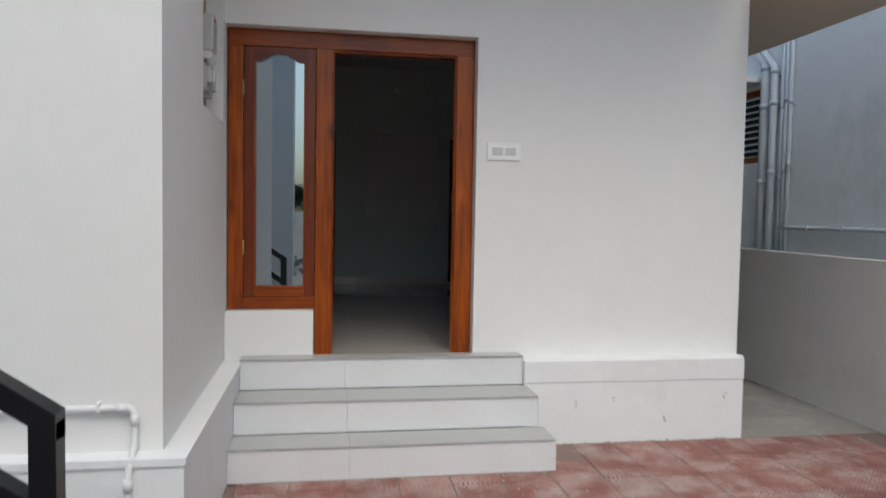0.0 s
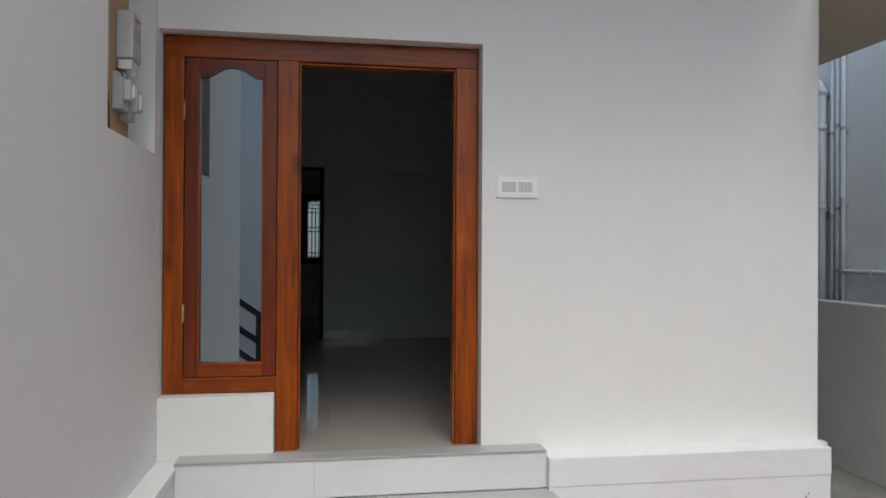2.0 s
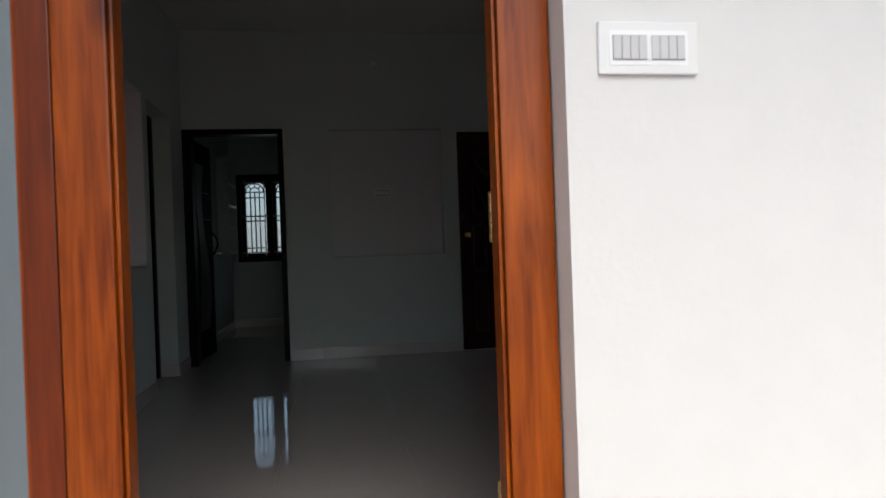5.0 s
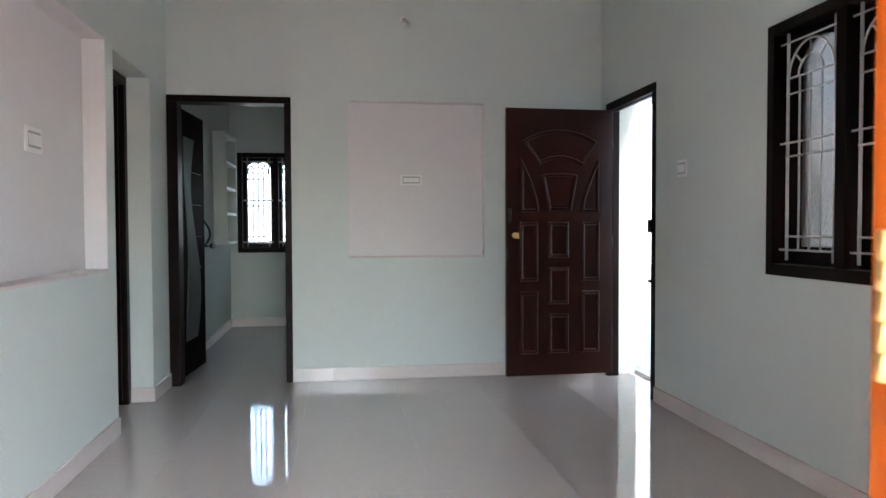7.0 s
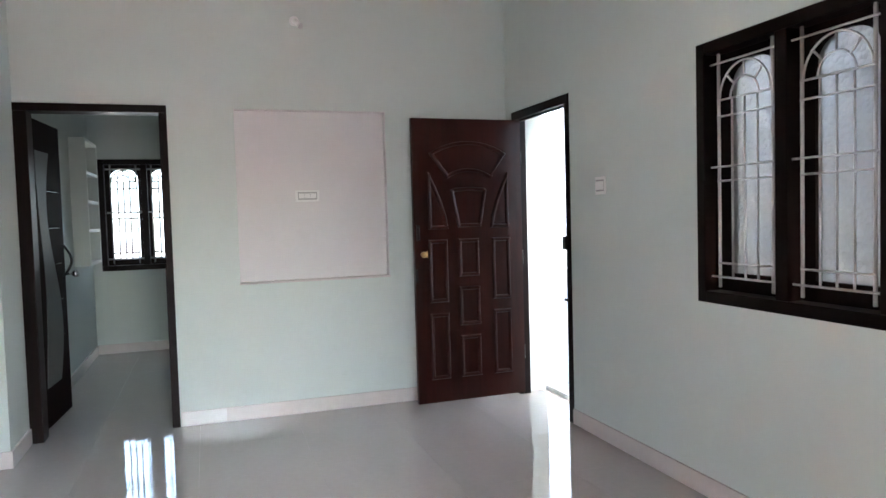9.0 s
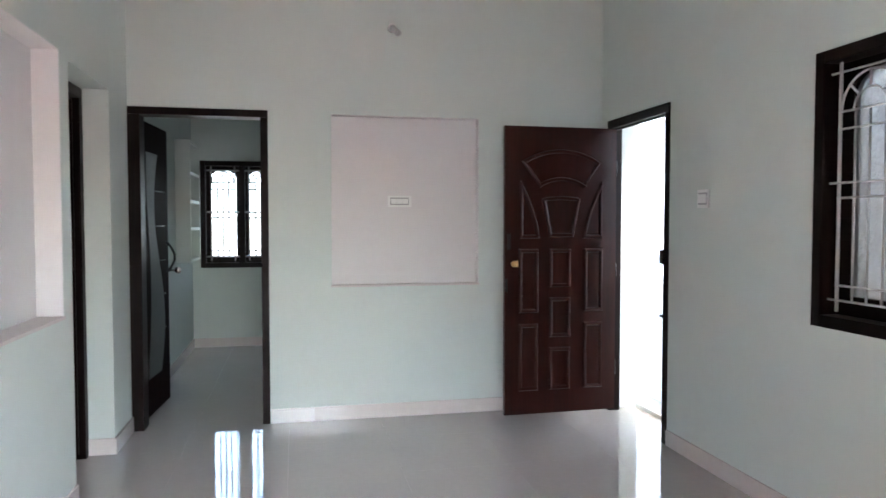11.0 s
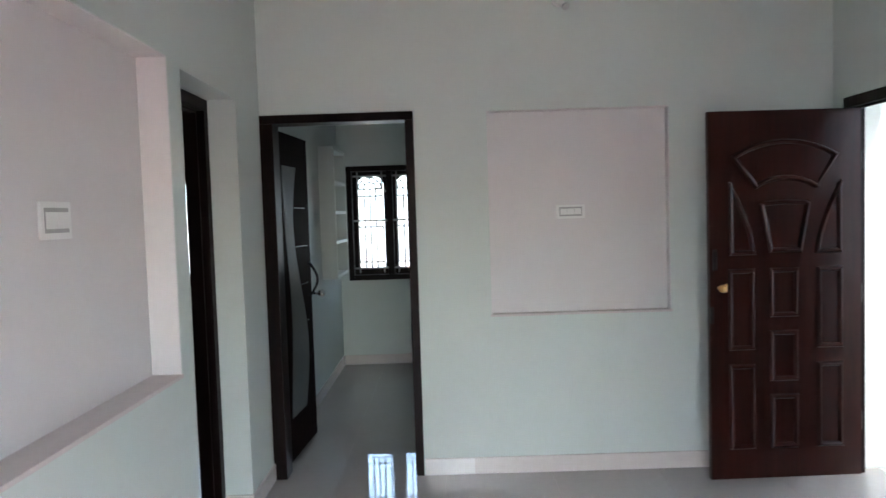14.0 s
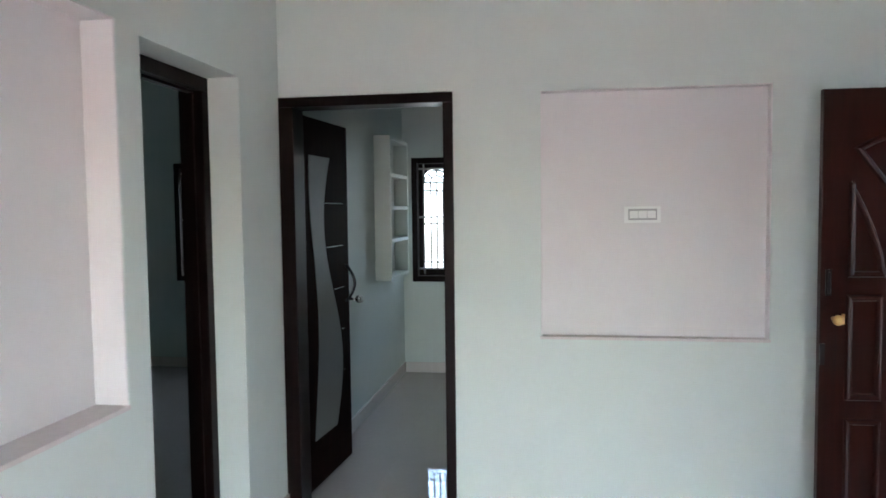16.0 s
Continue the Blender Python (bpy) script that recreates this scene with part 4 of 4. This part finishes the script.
def rain_pipe(name, y, r, top, x=4.93, elbow=0.0, label="weathered grey plastic rain pipe"):
    p = thing(name, (x, y, GROUND - 0.02), label, "pipe", "pipes on the neighbour wall")
    h = top - GROUND
    pts = [(0, 0, 0), (0, 0, h)]
    if elbow:
        pts += [(0, 0.03, h + 0.05), (0.0, 0.10, h + 0.10), (0.02, 0.10 + elbow, h + 0.10 + elbow)]
    made("pipe", PVC_GREY, lambda bm: tube(bm, pts, r, 14), p)
    for z in (0.85 + 0.37 * (y * 7 % 1), 1.9 + 0.31 * (y * 11 % 1), 2.8 + 0.1 * (y * 5 % 1), h - 0.02):
        if z < h:
            made("socket", PVC_GREY, lambda bm: tube(bm, [(0, 0, z - 0.03), (0, 0, z + 0.03)], r * 1.13, 14), p)
            made("bracket", PVC_GREY, lambda bm: box(bm, 0.0, 0.072, -r - 0.012, r + 0.012, z - 0.045, z - 0.037), p)
    return p


rain_pipe("rain_pipe", 2.66, 0.055, 2.68, elbow=0.35)
rain_pipe("rain_pipe", 2.51, 0.042, 2.62, elbow=0.35)
for y, top in ((2.40, 3.6), (2.33, 3.6), (2.26, 3.6)):
    rain_pipe("service_pipe", y, 0.021, top, 4.965, 0.0, "thin weathered grey service pipe")
hp = thing("service_pipe", (4.965, 0, 0.86), "thin weathered grey service pipe along the wall", "pipe", "pipes on the neighbour wall")
made("pipe", PVC_GREY, lambda bm: tube(bm, [(0, 2.36, 0.0), (0, 2.2, 0), (0, -6.5, 0.0)], 0.021, 12), hp)
for y in (1.9, 1.4, 0.6, -0.4, -1.4):
    made("clip", PVC_GREY, lambda bm: box(bm, -0.026, 0.035, y - 0.012, y + 0.012, -0.026, 0.026, 0.004), hp)


# ---------- rear room ----------
def wall_shelf():
    s = thing("wall_shelf", (-0.776, 7.5, 0.98), "mint painted wall shelf unit with open shelves", "shelf")
    made("end_panel", MINT, lambda bm: box(bm, 0, 0.137, 0.0, 0.03, 0, 1.18, 0.002), s)
    made("far_panel", MINT, lambda bm: box(bm, 0, 0.137, 0.68, 0.71, 0, 1.18, 0.002), s)
    made("back_panel", MINT, lambda bm: box(bm, 0, 0.012, 0.03, 0.68, 0.0, 1.18), s)
    for z in (0.0, 0.31, 0.58, 0.85, 1.15):
        made("shelf_board", MINT, lambda bm: box(bm, 0.012, 0.135, 0.031, 0.679, z, z + 0.028, 0.002), s)
    return s


wall_shelf()


# ---------- small fittings in the hall ----------
def lamp_holder():
    h = thing("lamp_holder", (1.02, YB - 0.0005, 2.745), "white plastic angled lamp holder without a bulb", "lamp holder")
    made("rose", PLASTIC, lambda bm: tube(bm, [(0, 0, 0), (0, -0.022, 0)], 0.032, 18), h)
    made("holder", PLASTIC, lambda bm: tube(bm, [(0, -0.02, 0.0), (0.012, -0.05, -0.02), (0.03, -0.085, -0.05)], 0.019, 14), h)
    made("skirt", SWITCH_FACE, lambda bm: tube(bm, [(0.028, -0.082, -0.047), (0.033, -0.092, -0.056)], 0.021, 14), h, "grey mouth of the lamp holder")
    return h


lamp_holder()

# set the hall's plan to true size
IN_HALL = ("wall_right", "wall_right_outside", "wall_back", "wall_left", "niche_back", "niche_left", "ceiling", "wall_rear", "wall_partition", "wall_rear_right",
           "wall_side_room_left", "wall_side_room_front", "wall_side_room_end", "door_2", "door_3", "door_4", "side_door_leaf", "rear_door_leaf",
           "window_1", "window_2", "window_3", "wall_shelf", "lamp_holder")
for ob in [o for o in scene.objects if o.parent is None]:
    if ob.name in IN_HALL:
        ob.matrix_world = HALL @ ob.matrix_world
    elif ob.name == "floor" or ob.name.startswith("baseboard"):
        ob.matrix_world = SUNK @ HALL @ ob.matrix_world

# trees and rubble far behind the forecourt, seen only in the sidelight
def tree(at, h, seed):
    rng = random.Random(seed)
    t = thing("tree", at, "distant broad green tree with a dense crown", "tree", "trees beyond the forecourt")
    def trunk(bm):
        tube(bm, [(0, 0, -0.1), (0.05, 0, h * 0.2), (0.0, 0.1, h * 0.45)], 0.16, 8)
        for k in range(5):
            a = k * 1.256 + rng.random()
            tube(bm, [(0, 0.08, h * 0.4), (math.cos(a) * h * 0.15, math.sin(a) * h * 0.15, h * 0.6), (math.cos(a) * h * 0.25, math.sin(a) * h * 0.25, h * 0.75)], 0.06, 6)
    made("trunk", BARK, trunk, t)
    vs, fs = [], []
    for _ in range(2200):
        a, u, rr = rng.random() * 6.283, rng.uniform(-1, 1), rng.random() ** 0.4
        lump = 0.75 + 0.25 * math.sin(3 * a + seed) * math.cos(4 * u)
        c = Vector((math.cos(a) * math.sqrt(1 - u * u) * h * 0.42 * rr * lump, math.sin(a) * math.sqrt(1 - u * u) * h * 0.42 * rr * lump, h * 0.68 + u * h * 0.32 * rr * lump))
        d1 = Vector((rng.uniform(-1, 1), rng.uniform(-1, 1), rng.uniform(-1, 1))).normalized() * h * 0.03
        d2 = d1.orthogonal().normalized() * h * 0.02
        i = len(vs)
        vs += [c - d1, c + d2, c + d1, c - d2]
        fs.append((i, i + 1, i + 2, i + 3))
    me = bpy.data.meshes.new("crown")
    me.from_pydata([tuple(v) for v in vs], [], fs)
    me.materials.append(LEAF)
    new("crown", me).parent = t
    return t


for i, (x, y, h) in enumerate(((-9.5, -46, 3.6), (-4.0, -52, 3.3), (-14, -50, 3.9), (2, -55, 3.5), (-7, -58, 4.2), (8, -50, 3.3), (-20, -52, 3.9))):
    tree((x, y, GROUND - 0.05), h, i + 3)


def rubble():
    rng = random.Random(11)
    bm = bmesh.new()
    for _ in range(260):
        x, y = rng.gauss(-2.6, 1.6), rng.gauss(-15, 1.4)
        z = GROUND - 0.05 + 0.35 * math.exp(-((x + 2.6) ** 2 / 4 + (y + 15) ** 2 / 3)) * rng.random()
        s = rng.uniform(0.05, 0.2)
        r = bmesh.ops.create_cube(bm, size=s)
        bmesh.ops.transform(bm, matrix=Matrix.Translation((x, y, z + s * 0.2)) @ Euler((rng.random() * 3, rng.random() * 3, rng.random() * 3)).to_matrix().to_4x4() @ Matrix.Diagonal((1, rng.uniform(0.4, 1), rng.uniform(0.3, 0.8), 1)), verts=r["verts"])
    return tagged(part("rubble_heap", bm, CONCRETE), "heap of grey building rubble on bare earth", "rubble", kind="stuff")


rubble()

# ---------- tiles ----------
def tile_mesh(name, w, d, h, mat, bevel):
    bm = bmesh.new()
    box(bm, -w / 2, w / 2, -d / 2, d / 2, -h, 0, 0)
    top = [e for e in bm.edges if all(v.co.z > -h / 2 for v in e.verts)]
    bmesh.ops.bevel(bm, geom=top, offset=bevel, segments=1, affect="EDGES")
    me = bpy.data.meshes.new(name)
    bm.to_mesh(me)
    bm.free()
    me.materials.append(mat)
    return me


def lay(name, me, parent, places):
    for x, y, z in places:
        ob = new(name, me)
        ob.location = (x, y, z)
        ob.parent = parent


floor_ob = bpy.data.objects["floor"]
P = 0.635
me = tile_mesh("floor_tile", P - 0.0008, P - 0.0008, 0.003, FLOOR_TILE, 0.0003)
xs = [XL - 0.24 + P / 2 + P * i for i in range(-6, 6)]
ys = [0.468 + P / 2 + P * j for j in range(0, 14)]
lay("floor_tile", me, floor_ob, [(x, y, 0.0) for x in xs for y in ys if x + P / 2 < 2.87 + 0.4])
court = bpy.data.objects["forecourt_bed"]
Q = 0.305


rm = tile_mesh("paving_tile", Q - 0.008, Q - 0.008, 0.02, RED_TILE, 0.004)
rng = random.Random(4)
places = []
for i in range(15):
    for j in range(17):
        x, y = -0.42 + Q * (i + 0.5), -0.19 - Q * (j + 0.5)
        if x + Q / 2 < 4.1 and not (x < 1.6 and y > -0.55):
            places.append((x, y, GROUND + rng.uniform(-0.003, 0.001)))
lay("paving_tile", rm, court, places)


def scuffs():
    """Dark rubbed marks on the plinth face."""
    rng = random.Random(21)
    bm = bmesh.new()
    for x, z in ((1.75, -0.33), (2.02, -0.31), (2.84, -0.30), (2.4, -0.45)):
        for _ in range(3):
            cx, cz, w, h = x + rng.gauss(0, 0.008), z + rng.gauss(0, 0.012), rng.uniform(0.002, 0.005), rng.uniform(0.005, 0.013)
            a = rng.uniform(-0.6, 0.6)
            prism(bm, [(cx + w * math.cos(k) * math.cos(a) - h * math.sin(k) * math.sin(a), cz + w * math.cos(k) * math.sin(a) + h * math.sin(k) * math.cos(a)) for k in (0, 0.9, 1.8, 2.8, 3.8, 4.9)], -0.1712, -0.1695)
    return tagged(part("scuff_marks", bm, CONCRETE), "grey rubbed scuff marks on the white plinth", "scuff marks", kind="stuff")


scuffs()


def mortar_crumbs():
    """Dried cement along the foot of the steps and plinth."""
    rng = random.Random(9)
    bm = bmesh.new()
    for _ in range(620):
        k = rng.random()
        if k < 0.25:
            x, y = 4.09 - abs(rng.gauss(0, 0.03)), rng.uniform(-1.6, 4.0)
        elif k < 0.55:
            x, y = rng.uniform(SX0, 1.44), -0.67 - abs(rng.gauss(0, 0.012))
        elif k < 0.75:
            x, y = rng.uniform(1.46, 2.98), -0.175 - abs(rng.gauss(0, 0.02))
        else:
            x, y = rng.uniform(1.0, 3.9), rng.uniform(-1.5, -0.2)
        s = rng.uniform(0.003, 0.011)
        r = bmesh.ops.create_cube(bm, size=s)
        bmesh.ops.transform(bm, matrix=Matrix.Translation((x, y, GROUND + s * 0.15)) @ Euler((rng.random() * 3, rng.random() * 3, rng.random() * 3)).to_matrix().to_4x4() @ Matrix.Diagonal((1.6, 1, 0.5, 1)), verts=r["verts"])
    return tagged(part("mortar_crumbs", bm, CRUMB), "dried cement crumbs at the foot of the steps", "debris", kind="stuff")


mortar_crumbs()
